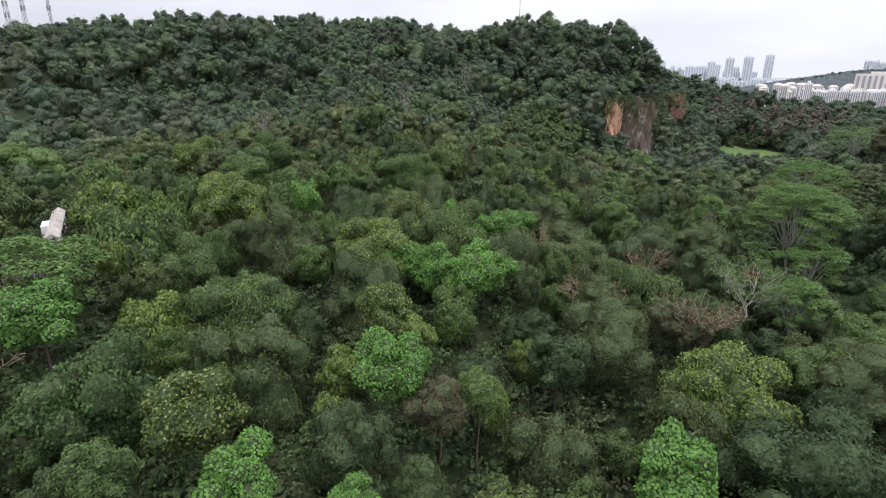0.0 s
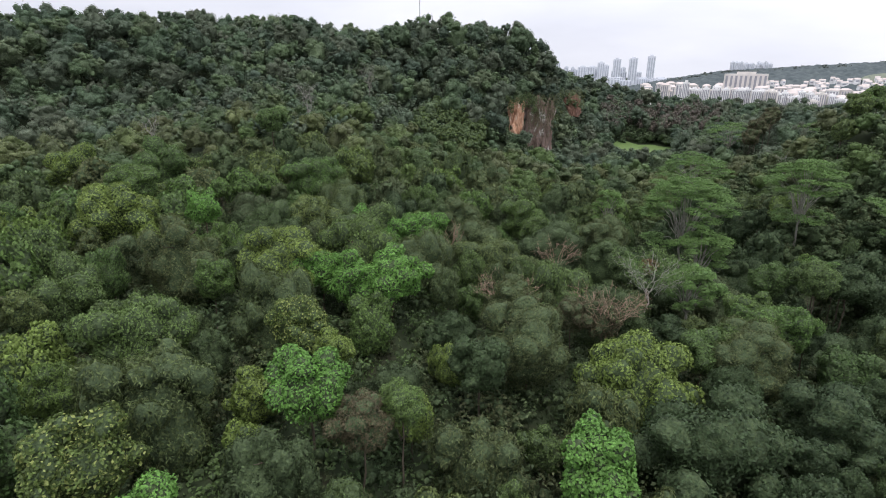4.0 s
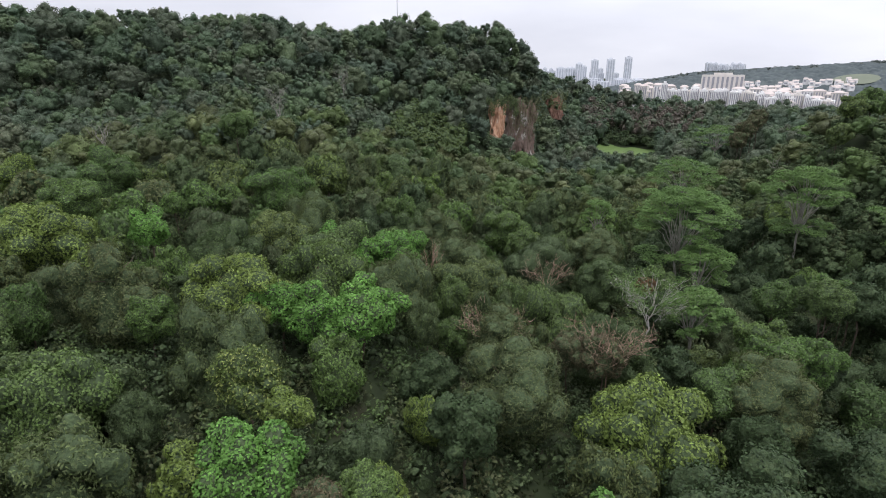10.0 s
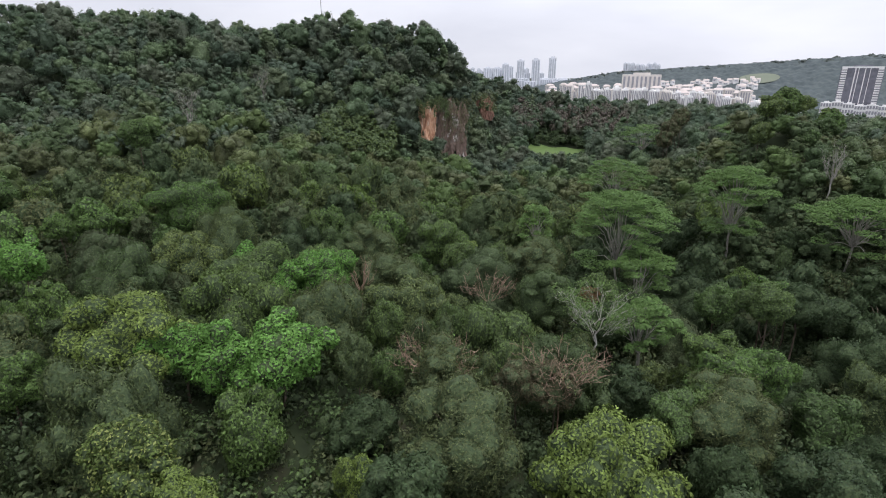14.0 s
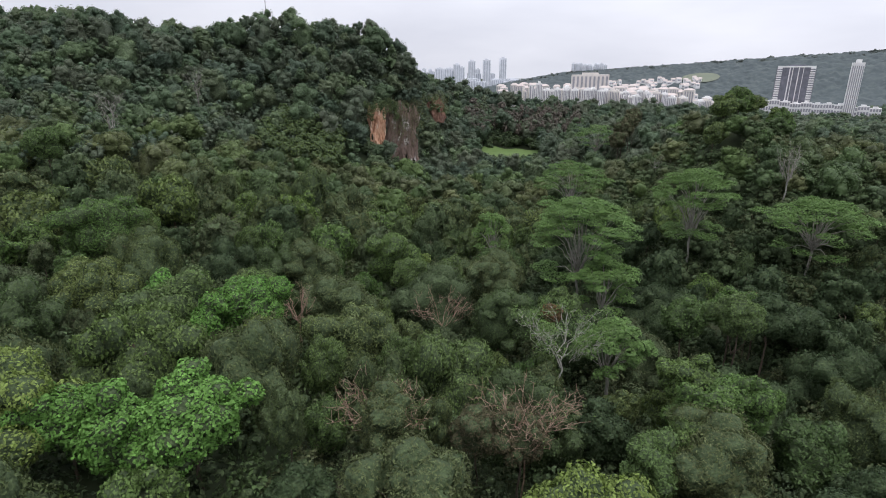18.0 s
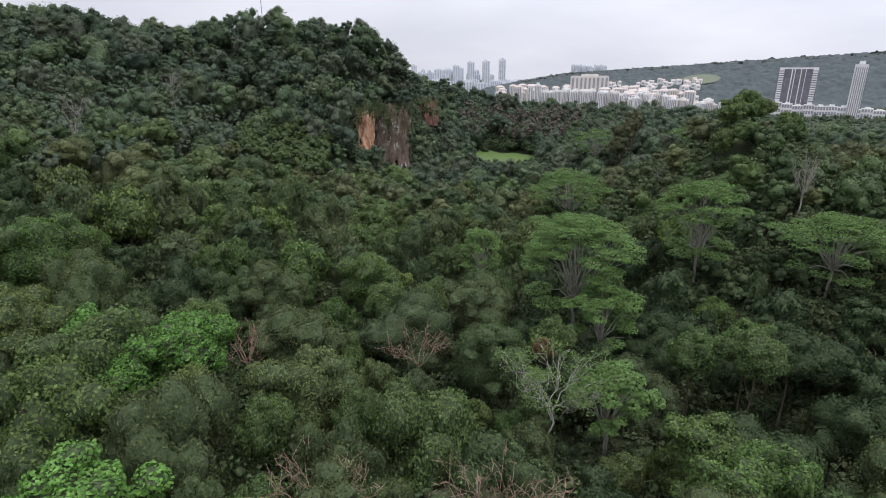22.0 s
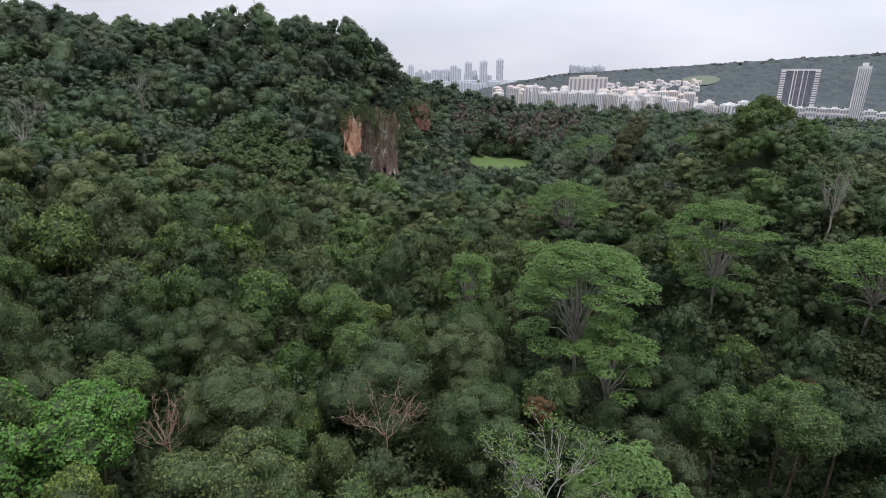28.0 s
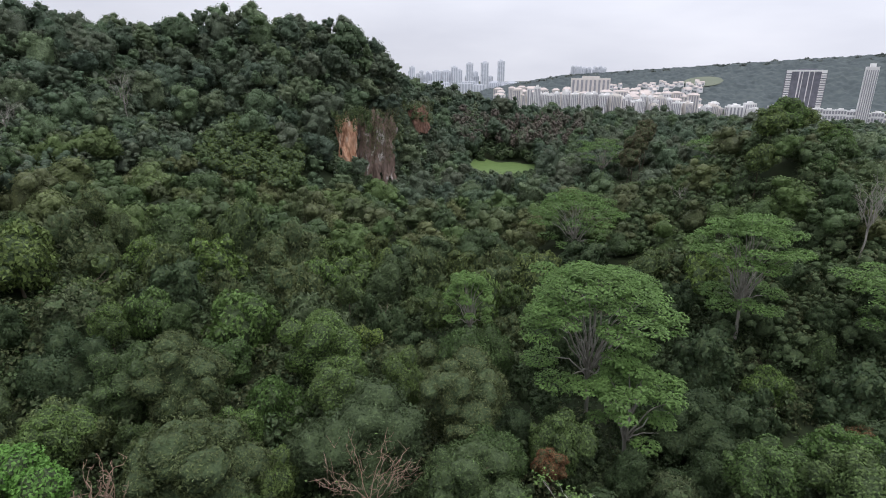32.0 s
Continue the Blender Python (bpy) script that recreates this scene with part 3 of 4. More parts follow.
umbrella_tree(100, 262, 40, 22, 15, "distant umbrella tree with flat crown", 30, 3500)
umbrella_tree(22.5, 109, 23, 11.5, 14, "young umbrella tree with light green tiers", 26, 4500)
umbrella_tree(9, 168, 25, 11, 17, "small umbrella tree with light green tiers", 20, 3000)
umbrella_tree(-74, 38, 39, 15, 19, "umbrella tree with wide flat feathery crown", 30, 5500)


# ---- bare trees ----
def bare_tree(x, y, top, spread, seed, mat, label, leafy=0, twigs=60, thick=0.22, name="bare_tree"):
    """A forked trunk that splits three times; a few leaves may cling to it."""
    r = np.random.default_rng(seed)
    base_z = float(ground(np.float64(x), np.float64(y)))
    H = top - base_z
    big, fine, tips = [], [], []
    fork = np.array((0.2, 0.1, H * 0.5))
    big.append(limb(r, (0, 0, -0.5), fork, thick, thick * 0.75, 6, 0.015, 7))
    for i in range(7):
        a = i * 2.399 + r.random()
        out = spread * (0.25 + 0.3 * r.random())
        e = np.array((math.cos(a) * out, math.sin(a) * out, H * (0.72 + 0.2 * r.random())))
        big.append(limb(r, fork * (1, 1, 0.85 + 0.2 * r.random()), e, thick * 0.5, thick * 0.25, 6, 0.05, 5))
        for j in range(max(2, twigs // 7)):
            q = e + (r.normal(size=3) * (spread * 0.20, spread * 0.20, H * 0.07)) + np.array((math.cos(a), math.sin(a), 0.35)) * spread * 0.16
            q[2] = min(q[2], H)
            fine.append(limb(r, e * (0.7 + 0.3 * r.random()), q, thick * 0.2, 0.022, 4, 0.09, 4))
            for _ in range(2):
                w = q + r.normal(size=3) * spread * 0.09 + (0, 0, spread * 0.05)
                fine.append(limb(r, q - (q - e) * 0.3 * r.random(), w, 0.035, 0.015, 3, 0.08, 3))
                tips.append(w)
    base = new(name)
    base.matrix_world = Matrix.Translation((x, y, base_z))
    for nm, pairs in (("trunk", big), ("twig_work", fine)):
        v, f = joined(*pairs)
        child(nm, from_arrays(nm, v, f, mat, True), base)
    if leafy:
        t = np.array(tips)
        p = t[r.integers(len(t), size=leafy)] + r.normal(size=(leafy, 3)) * (0.5, 0.5, 0.35)
        v, f, g = leaves(r, p, np.tile((0, 0, 1.0), (leafy, 1)), 0.17, 0.8, 0.5)
        child("foliage", from_arrays("foliage", v, f, M_LIGHT, normals=g), base)
    HEROES.append((x, y, spread * 0.30))
    return tagged(base, label, "tree")


M_PALE_WOOD = rough_material("weathered_wood", [(0.3, (0.28, 0.27, 0.24)), (0.7, (0.46, 0.44, 0.40))], 1.5, 4, 0.85)
bare_tree(14.5, 108.5, 24.5, 8, 3, M_PALE_WOOD, "half-bare tree with pale branches and sparse leaves", 3600, 70, 0.17)
bare_tree(89, 178, 42, 5, 5, M_BARK, "pale leafless tree standing above the canopy", 120, 50, 0.24)
bare_tree(-27, 113, 28.5, 4.5, 7, M_DEAD, "brown dead tree with broken trunks", 0, 30, 0.24)
bare_tree(5.5, 85, 26.5, 7, 9, M_DEAD, "dry brown thicket of bare twigs", 60, 84, 0.12)
bare_tree(-11, 85, 27.5, 7, 11, M_DEAD, "dry brown thicket of bare twigs", 120, 70, 0.12)
bare_tree(-106, 268, 61, 7, 13, M_BARK, "pale leafless tree on the hillside", 90, 24, 0.24)
bare_tree(-124, 236, 54, 8, 15, M_BARK, "pale leafless tree on the hillside", 90, 24, 0.24)
bare_tree(-112, 214, 51, 6, 17, M_BARK, "pale leafless tree on the hillside", 90, 24, 0.24)
bare_tree(-136, 152, 47, 5, 19, M_BARK, "pale slim leafless tree on the hillside", 90, 20, 0.24)
bare_tree(72, 222, 31, 6, 21, M_BARK, "pale leafless tree in the valley", 90, 24, 0.24)
bare_tree(-62, 24, 36, 6, 23, M_DEAD, "brown dead tree with bare stems", 0, 24, 0.2)
bare_tree(-4, 121, 23, 6, 25, M_DEAD, "grey dead tree with bare twigs", 40, 50, 0.12)


# ---- scattered trees of the slope ----
def scatter(seed, x0, x1, y0, y1, step):
    """Places about step apart, jittered from a staggered grid."""
    r = np.random.default_rng(seed)
    out = []
    for j, y in enumerate(np.arange(y0, y1, step * 0.87)):
        for x in np.arange(x0 + (j % 2) * step / 2, x1, step):
            out.append((x + r.normal() * step * 0.2, y + r.normal() * step * 0.2))
    return np.array(out)


def from_track(x, y):
    """How far a place lies from where it is first seen well."""
    return np.hypot(x + 1, y - np.clip(y - 38, 0, 74))


def in_sight(x, y):
    return (x > -30 - 2.1 * y) & (x < np.maximum(16 + 0.34 * y, 18 + 0.86 * (y - 34))) & (y > 2)


HOUSE = (-111.5, 63.5)


def open_ground(x, y):
    """Where no wood stands: the meadow, the foot of the rock, the gap at the house."""
    o = in_meadow(x, y, 1.1) | in_meadow(x, y + 32, 1.0) | ((x > -44) & (x < -10) & (y > 288) & (y < 317)) | ((x > -15) & (x < 0) & (y > 338) & (y < 351))
    s = (x * HOUSE[0] + y * HOUSE[1]) / math.hypot(*HOUSE)
    off = np.abs(x * HOUSE[1] - y * HOUSE[0]) / math.hypot(*HOUSE)
    return o | ((s > 97) & (s < 147) & (off < 7.5))


LABELS = {
    "broad": "dark green rainforest tree with dense lobed crown",
    "fine": "grey-green tree with fine drooping leaves",
}
def crowns(seed, tries, x0, x1, y0, y1, close=0.462):
    """Places and widths of trees whose crowns barely touch: the widest stand first, the small ones fill in."""
    r = np.random.default_rng(seed)
    x, y = x0 + (x1 - x0) * r.random(tries), y0 + (y1 - y0) * r.random(tries)
    w = 5.0 + 9.0 * r.random(tries) ** 2.2
    w = w[np.argsort(-w * (0.25 + r.random(tries)))]
    ok = in_sight(x, y) & ~open_ground(x, y) & ~((x < -50) & (y > 392)) & ~((x < -150) & (y > 355 + (x + 150) * 0.75))
    x, y, w = x[ok], y[ok], w[ok]
    hero = np.array(HEROES)
    gx, gy, gw = list(hero[:, 0]), list(hero[:, 1]), list(hero[:, 2] * 2.3)
    cells = {}
    for k in range(len(gx)):
        cells.setdefault((int(gx[k] // 16), int(gy[k] // 16)), []).append(k)
    first = len(gx)
    for a, b, c in zip(x, y, w):
        i, j = int(a // 16), int(b // 16)
        if all((gx[k] - a) ** 2 + (gy[k] - b) ** 2 > ((close if b < 190 else close * 0.87) * (gw[k] + c)) ** 2 for u in (i - 1, i, i + 1) for v in (j - 1, j, j + 1) for k in cells.get((u, v), ())):
            cells.setdefault((i, j), []).append(len(gx))
            gx.append(a), gy.append(b), gw.append(c)
    return np.array(gx[first:]), np.array(gy[first:]), np.array(gw[first:])


tx, ty, tw = crowns(21, 60000, -440, 270, 3, 500)
td = from_track(tx, ty)
order = np.argsort(td)
tx, ty, tw, td = tx[order], ty[order], tw[order], td[order]
r_near = np.random.default_rng(5)
tt = canopy(tx, ty) - 5.6 + 5.6 * r_near.random(len(tx)) + (tw - 8.5) * 0.32
tt += np.where((ty > 280) & (tx < -15) & (tx > -170), 5.6, np.where((canopy(tx, ty) > 58) & (tx < -0.72 * ty), 6.0, np.where(canopy(tx, ty) > 70, 1.6, 0.0)))  # taller trees on the ridge
POOLS = ((BROAD, BROAD_OFF, BROAD_BIG, LABELS["broad"]), (FINE, FINE_OFF, FINE_BIG, LABELS["fine"]), (LIGHT, LIGHT_OFF, LIGHT_BIG, "light green rainforest tree with lobed crown"), (DEEP, DEEP_OFF, DEEP_BIG, "dark glossy rainforest tree with dense crown"), (OLIVE, OLIVE_OFF, OLIVE_BIG, "olive tree with fine drooping leaves"), (YELLOW, YELLOW_OFF, YELLOW_BIG, "yellow-green rainforest tree with lobed crown"))


def lighter(x, y):
    """Trees are coloured lighter on the spur than in the valley, imitating its light: 0 to 1."""
    return float(np.clip((10 - x) / 60, 0, 1) * np.clip((190 - y) / 90, 0, 1))


for i, (x, y, w, top) in enumerate(zip(tx[:300], ty[:300], tw[:300], tt[:300])):
    q = lighter(x, y)
    # more dark crowns towards the valley put its shade into the tree colours
    valley_shade = float(np.clip((x - 12) / 25, 0, 1))
    share = np.cumsum([0.34, 0.33 - 0.08 * q, 0.07 + 0.22 * q, 0.12 - 0.10 * q + 0.5 * valley_shade, 0.06 - 0.02 * q, 0.01 + 0.04 * q])
    pool = POOLS[int(np.searchsorted(share, r_near.random() * share[-1]))]
    kinds = pool[1] if i > 150 else pool[2] if w > 10.5 else pool[0]
    put_tree(kinds[r_near.integers(len(kinds))], "forest_tree", x, y, top, w, pool[3], "trees of the forest slope", r_near.random() * 6.28, 1.05 + 0.6 * r_near.random())


# ---- woods further off: too many to count ----
def woods(name, seed, pts, tops, widths, n, size, label, mat=None, kinds=10, droop=0.0, shade=1.0, core=0.8, bold=False, tall=0.2, clump=0.36, rows=5, hazy=False):
    r = np.random.default_rng(seed)
    shapes = []
    for i in range(kinds):
        lobes = round_lobes(r, 4.4, 0.0, 10 + i % 4, 0.85 + 0.07 * i, -0.6, 0.24, 0.46) if bold else round_lobes(r, 4.4, 0.0, 11 + i % 5, 0.8 + 0.05 * i, -0.55)
        field = billows(r, 2.2)
        p, d = lobe_points(r, lobes, n, -0.75, clump=clump, field=field)
        shapes.append((leaves(r, p, d, size * (0.85 + 0.3 * r.random()), 0.5, 0.45, droop * (i % 2), 0.65), blob(lobes, core, clump, field, rows, int(rows * 1.6))))
    out, inner = [], []
    for (x, y), top, w in zip(pts, tops, widths):
        pair = shapes[r.integers(kinds)]
        a, s, high = r.random() * 6.28, w / 8.8, 0.82 + tall * r.random()
        c, k = math.cos(a) * s, math.sin(a) * s
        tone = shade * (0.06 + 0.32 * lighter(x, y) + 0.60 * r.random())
        for (v, f, g), into in zip(pair, (out, inner)):
            into.append((np.stack([v[:, 0] * c - v[:, 1] * k + x, v[:, 0] * k + v[:, 1] * c + y, v[:, 2] * s * high + top], 1), f, np.full(len(v), tone), np.stack([(g[:, 0] * c - g[:, 1] * k) / s, (g[:, 0] * k + g[:, 1] * c) / s, g[:, 2]], 1)))
    cores = sum(len(e[1]) for e in inner)
    v, f = joined(*(e[:2] for e in out + inner))
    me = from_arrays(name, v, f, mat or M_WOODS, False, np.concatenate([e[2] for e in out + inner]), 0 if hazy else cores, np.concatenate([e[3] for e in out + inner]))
    return tagged(new(name, me), label, "trees", kind="stuff")


r_far = np.random.default_rng(8)
td[:300] = -1
# trees over the brow of the hills
behind = np.ones(len(tx), bool)
for ex, ey in ((0, 0), (-4, 20), (0, 45), (4, 74)):
    shut = np.zeros(len(tx), bool)
    for s in np.linspace(0.3, 0.96, 60):
        shut |= canopy(ex + (tx - ex) * s, ey + (ty - ey) * s) - 4 > 60 + (tt - 60) * s
    behind &= shut
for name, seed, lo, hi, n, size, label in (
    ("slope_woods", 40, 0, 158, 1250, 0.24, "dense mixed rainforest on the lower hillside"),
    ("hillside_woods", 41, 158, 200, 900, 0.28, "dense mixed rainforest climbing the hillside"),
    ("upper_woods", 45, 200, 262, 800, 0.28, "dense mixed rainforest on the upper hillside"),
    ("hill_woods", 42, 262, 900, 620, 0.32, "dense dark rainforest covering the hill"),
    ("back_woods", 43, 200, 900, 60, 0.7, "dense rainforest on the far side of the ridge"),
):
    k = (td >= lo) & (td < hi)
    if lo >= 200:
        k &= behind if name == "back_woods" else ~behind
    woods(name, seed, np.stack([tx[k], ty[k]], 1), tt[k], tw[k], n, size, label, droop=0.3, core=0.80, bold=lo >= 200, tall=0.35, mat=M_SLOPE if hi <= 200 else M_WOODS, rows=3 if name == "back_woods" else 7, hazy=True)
# saplings and shrubs under the crowns
p = scatter(61, -180, 150, 4, 200, 4.7)
p = p[in_sight(p[:, 0], p[:, 1]) & (from_track(p[:, 0], p[:, 1]) < 150)]
# tones kept dark, so the shade of the gaps is painted into the shrubs
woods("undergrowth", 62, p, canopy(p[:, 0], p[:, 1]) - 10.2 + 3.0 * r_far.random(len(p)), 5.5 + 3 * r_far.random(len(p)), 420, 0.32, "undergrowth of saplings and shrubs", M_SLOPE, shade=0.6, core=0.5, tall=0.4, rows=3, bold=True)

p = scatter(81, -160, -70, 36, 96, 3.4)
p = p[open_ground(p[:, 0], p[:, 1]) & (np.hypot(p[:, 0] - HOUSE[0], p[:, 1] - HOUSE[1]) > 9.0)]
woods("low_shrubs", 82, p, ground(p[:, 0], p[:, 1]) + 2.2 + 1.6 * r_far.random(len(p)), 3.6 + 1.8 * r_far.random(len(p)), 420, 0.26, "low green shrubs in the gap before the house", M_SLOPE, rows=4, core=0.7)

p = scatter(63, -400, 30, 180, 440, 7.0)
p = p[(canopy(p[:, 0], p[:, 1]) > np.where(p[:, 1] > 240, 34, 44)) & in_sight(p[:, 0], p[:, 1]) & ~open_ground(p[:, 0], p[:, 1] + 3)]
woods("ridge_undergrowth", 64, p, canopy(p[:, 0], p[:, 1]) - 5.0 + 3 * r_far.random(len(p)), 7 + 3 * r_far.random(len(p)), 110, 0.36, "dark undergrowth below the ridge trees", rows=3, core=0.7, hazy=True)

p = scatter(67, -78, 32, 292, 352, 5.0)
p = p[~((p[:, 0] > -42) & (p[:, 0] < -13) & (p[:, 1] > 294) & (p[:, 1] < 312)) & ~((p[:, 0] > -15) & (p[:, 0] < 0) & (p[:, 1] > 343)) & ~in_meadow(p[:, 0], p[:, 1], 1.1)]
woods("cliff_undergrowth", 68, p, ground(p[:, 0], p[:, 1]) + 4.0 + 3 * r_far.random(len(p)), 6 + 2.5 * r_far.random(len(p)), 200, 0.28, "shrubs on the steep slope round the rock", rows=4, core=0.7, hazy=True)

p = scatter(65, 58, 150, 160, 262, 6.0)
p = p[in_sight(p[:, 0], p[:, 1])]
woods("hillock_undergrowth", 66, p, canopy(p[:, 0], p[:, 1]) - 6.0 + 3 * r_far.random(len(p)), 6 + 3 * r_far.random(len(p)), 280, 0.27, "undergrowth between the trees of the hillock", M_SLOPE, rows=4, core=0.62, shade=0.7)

# low bright scrub on an old slide of the slope, and bushes round the clearing
p = scatter(51, -78, -46, 252, 285, 4.0)
woods("hillside_scrub", 52, p, canopy(p[:, 0], p[:, 1]) - 1.5 + 2 * r_far.random(len(p)), 3.5 + 2.5 * r_far.random(len(p)), 160, 0.5, "light green scrub on the hillside", M_SCRUB)
# scrub before the clearing and at the foot of the rock
p = scatter(55, 14, 60, 294, 338, 4.2)
p = p[in_meadow(p[:, 0], p[:, 1] + 32, 1.05) & ~in_meadow(p[:, 0], p[:, 1], 1.0)]
woods("meadow_scrub", 56, p, ground(p[:, 0], p[:, 1]) + 3.0 + 2.0 * r_far.random(len(p)), 4 + 2 * r_far.random(len(p)), 150, 0.5, "low scrub before the grass clearing")
p = scatter(57, -50, -6, 280, 330, 3.6)
p = p[open_ground(p[:, 0], p[:, 1]) & ~((p[:, 0] > -40) & (p[:, 0] < -11) & (p[:, 1] > 297) & (p[:, 1] < 313))]
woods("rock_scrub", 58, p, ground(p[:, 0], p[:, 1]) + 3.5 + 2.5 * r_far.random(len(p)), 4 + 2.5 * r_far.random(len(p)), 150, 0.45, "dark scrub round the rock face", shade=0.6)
# leafless grey-brown trees on the slope behind the clearing
p = scatter(71, 14, 84, 376, 404, 7.2)
p = p[~in_meadow(p[:, 0], p[:, 1], 1.1)]
woods("bare_thicket", 72, p, canopy(p[:, 0], p[:, 1]) - 3.0 + 5.0 * r_far.random(len(p)), 5 + 3.5 * r_far.random(len(p)), 420, 0.26, "leafless grey-brown thicket behind the clearing", M_BARE_TWIGS, rows=4, core=0.6, tall=0.9, droop=0.5, hazy=True)
# bushes along the far side of the clearing
p = scatter(59, 4, 72, 350, 402, 4.6)
p = p[in_meadow(p[:, 0], p[:, 1], 1.45) & ~in_meadow(p[:, 0], p[:, 1], 1.03)]
woods("clearing_edge", 60, p, ground(p[:, 0], p[:, 1]) + 5.0 + 4.0 * r_far.random(len(p)), 5 + 2.5 * r_far.random(len(p)), 150, 0.4, "bushes along the far side of the grass clearing", shade=0.7)
# woods between the ridge and the town
p = scatter(53, 60, 760, 470, 1000, 17)
p = p[(p[:, 0] > 0.18 * p[:, 1]) & (p[:, 0] < 0.78 * p[:, 1])]
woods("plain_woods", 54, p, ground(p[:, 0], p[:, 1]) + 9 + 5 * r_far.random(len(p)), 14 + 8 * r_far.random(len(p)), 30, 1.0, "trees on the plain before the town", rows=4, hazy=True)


# ---- meadow, rock faces ----
th = np.linspace(0, 2 * math.pi, 49)[:-1]
mv, mf = [], []
for q in (0.0, 0.35, 0.7, 1.0):
    for a in th:
        w = 1 + 0.12 * math.sin(3 * a + 1) + 0.07 * math.sin(7 * a)
        x, y = MEADOW[0] + MEADOW[2] * q * w * math.cos(a), MEADOW[1] + MEADOW[3] * q * w * math.sin(a)
        mv.append((x, y, float(ground(np.float64(x), np.float64(y))) + 0.5))
for k in range(3):
    for j in range(48):
        mf.append((k * 48 + j, k * 48 + (j + 1) % 48, (k + 1) * 48 + (j + 1) % 48, (k + 1) * 48 + j))
tagged(new("meadow", from_arrays("meadow", np.array(mv), np.array(mf), M_GRASS, True)), "bright green grass clearing in the valley", "meadow", kind="structure")


def rock_face(x, y, z, width, height, turn, seed, label, mat):
    """A weathered quarry wall: upright ribs and broken ledges over a sheet that leans back."""
    nu, nv = 70, 60
    U, V = np.meshgrid(np.linspace(-1, 1, nu), np.linspace(0, 1, nv))
    X = U * width / 2 * (0.90 + 0.10 * np.sin(3.1 * V + seed) * np.cos(9 * V))
    Z = V * height * (1 - 0.16 * U * U + 0.07 * np.sin(9 * U + seed))
    D = np.zeros_like(X)
    for i in range(nv):
        for j in range(nu):
            p = Vector((X[i, j] * 0.20 + seed * 7, Z[i, j] * 0.07, seed))
            D[i, j] = 2.6 * noise.noise(p) + 1.1 * noise.noise(p * 2.9) + 0.8 * abs(noise.noise(p * 6.3)) + 0.3 * noise.noise(p * 13)
    Y = V * height * 0.25 + D + 2.0 * U * U
    c, s = math.cos(turn), math.sin(turn)
    P = np.stack([x + X * c - Y * s, y + X * s + Y * c, z + Z], -1).reshape(-1, 3)
    ii = np.arange(nu * nv).reshape(nv, nu)
    q = np.stack([ii[:-1, :-1], ii[:-1, 1:], ii[1:, 1:], ii[1:, :-1]], -1).reshape(-1, 4)
    # ragged outline, eaten away by the growth round it
    frame_u, frame_v = (U[:-1, :-1] + U[1:, 1:]) / 2, (V[:-1, :-1] + V[1:, 1:]) / 2
    rag = np.array([[noise.noise(Vector((a * width * 0.22 + seed, b * height * 0.12, 3.3))) + 0.5 * noise.noise(Vector((a * width * 0.6, b * height * 0.35, seed))) for a, b in zip(ra, rb)] for ra, rb in zip(frame_u, frame_v)])
    q = q[(np.minimum(np.minimum(1 - np.abs(frame_u), 1.1 - frame_v), 0.12 + frame_v) * 1.6 + 0.55 * rag > 0.12).ravel()]
    return tagged(new("rock_face", from_arrays("rock_face", P, q, mat, False)), label, "rock")


rock_face(-34, 299, 22, 11, 22, 0.30, 1.0, "bare orange quarry rock face", M_ROCK)
rock_face(-24, 301, 16, 19, 29, 0.0, 2.0, "grey broken rock at the foot of the hill", M_GREY_ROCK)
rock_face(-8, 348, 32, 13, 13, -0.1, 4.0, "small reddish rock face among trees", M_RED_ROCK)
rock_face(40, 402, 12, 60, 18, -0.15, 9.0, "dull reddish rock wall half hidden by trees", M_DULL_ROCK)


def curtain(name, seed, x0, x1, y, z0, z1, n, size, label, mat):
    """Creepers that hang over the rock in ragged strands."""
    r = np.random.default_rng(seed)
    strands = []
    for i in range(int((x1 - x0) * 1.6)):
        x = x0 + (x1 - x0) * r.random()
        top = z1 - 3 * r.random()
        low = z0 + (top - z0) * r.random() ** 1.5
        for zz in np.arange(low, top, 1.3):
            w = 0.6 + 0.5 * r.random()
            strands.append((x + r.normal() * 0.3, y + (zz - z0) * 0.25 + r.normal() * 0.4 - 1.2, zz, w, w * 0.7, 1.1))
    p, dd = lobe_points(r, strands, n, -0.9)
    v, f, g = leaves(r, p, dd, size, 0.6, 0.1, 0.6)
    return tagged(new(name, from_arrays(name, v, f, mat, normals=g)), label, "creepers", kind="stuff")


curtain("rock_creepers", 3, -29, -14, 300, 26, 47, 2600, 0.26, "dull brown creepers hanging over the rock face", M_DRY)
curtain("rock_creepers", 5, -27, -12, 300, 31, 48, 1300, 0.26, "dull creepers hanging over the rock face", M_OLIVE)
curtain("rock_creepers", 6, -16, 0, 347, 38, 48, 1500, 0.28, "green creepers hanging over the red rock", M_OLIVE)
curtain("rock_creepers", 4, -42, -25, 301, 38, 47, 2500, 0.3, "green creepers hanging over the top of the rock", M_LEAF)


# ---- town ----
def plaster(name, color):
    return rough_material(name, [(0.3, tuple(c * 0.85 for c in color)), (0.6, color), (0.8, tuple(min(1, c * 1.08) for c in color))], 0.08, 4, 0.8)


M_WHITE = plaster("white_plaster", (0.74, 0.73, 0.72))
M_CREAM = plaster("cream_plaster", (0.66, 0.62, 0.58))
M_ROOF = plaster("terracotta_roof", (0.50, 0.44, 0.41))
# far town: haze painted in as pale bluish walls and windows
M_PALE = plaster("hazed_concrete", (0.64, 0.66, 0.70))
M_PALE_GLASS = plaster("hazed_glass", (0.42, 0.45, 0.50))
M_GLASS = rough_material("dark_window_bands", [(0.3, (0.24, 0.24, 0.26)), (0.7, (0.33, 0.33, 0.36))], 0.2, 3, 0.4)
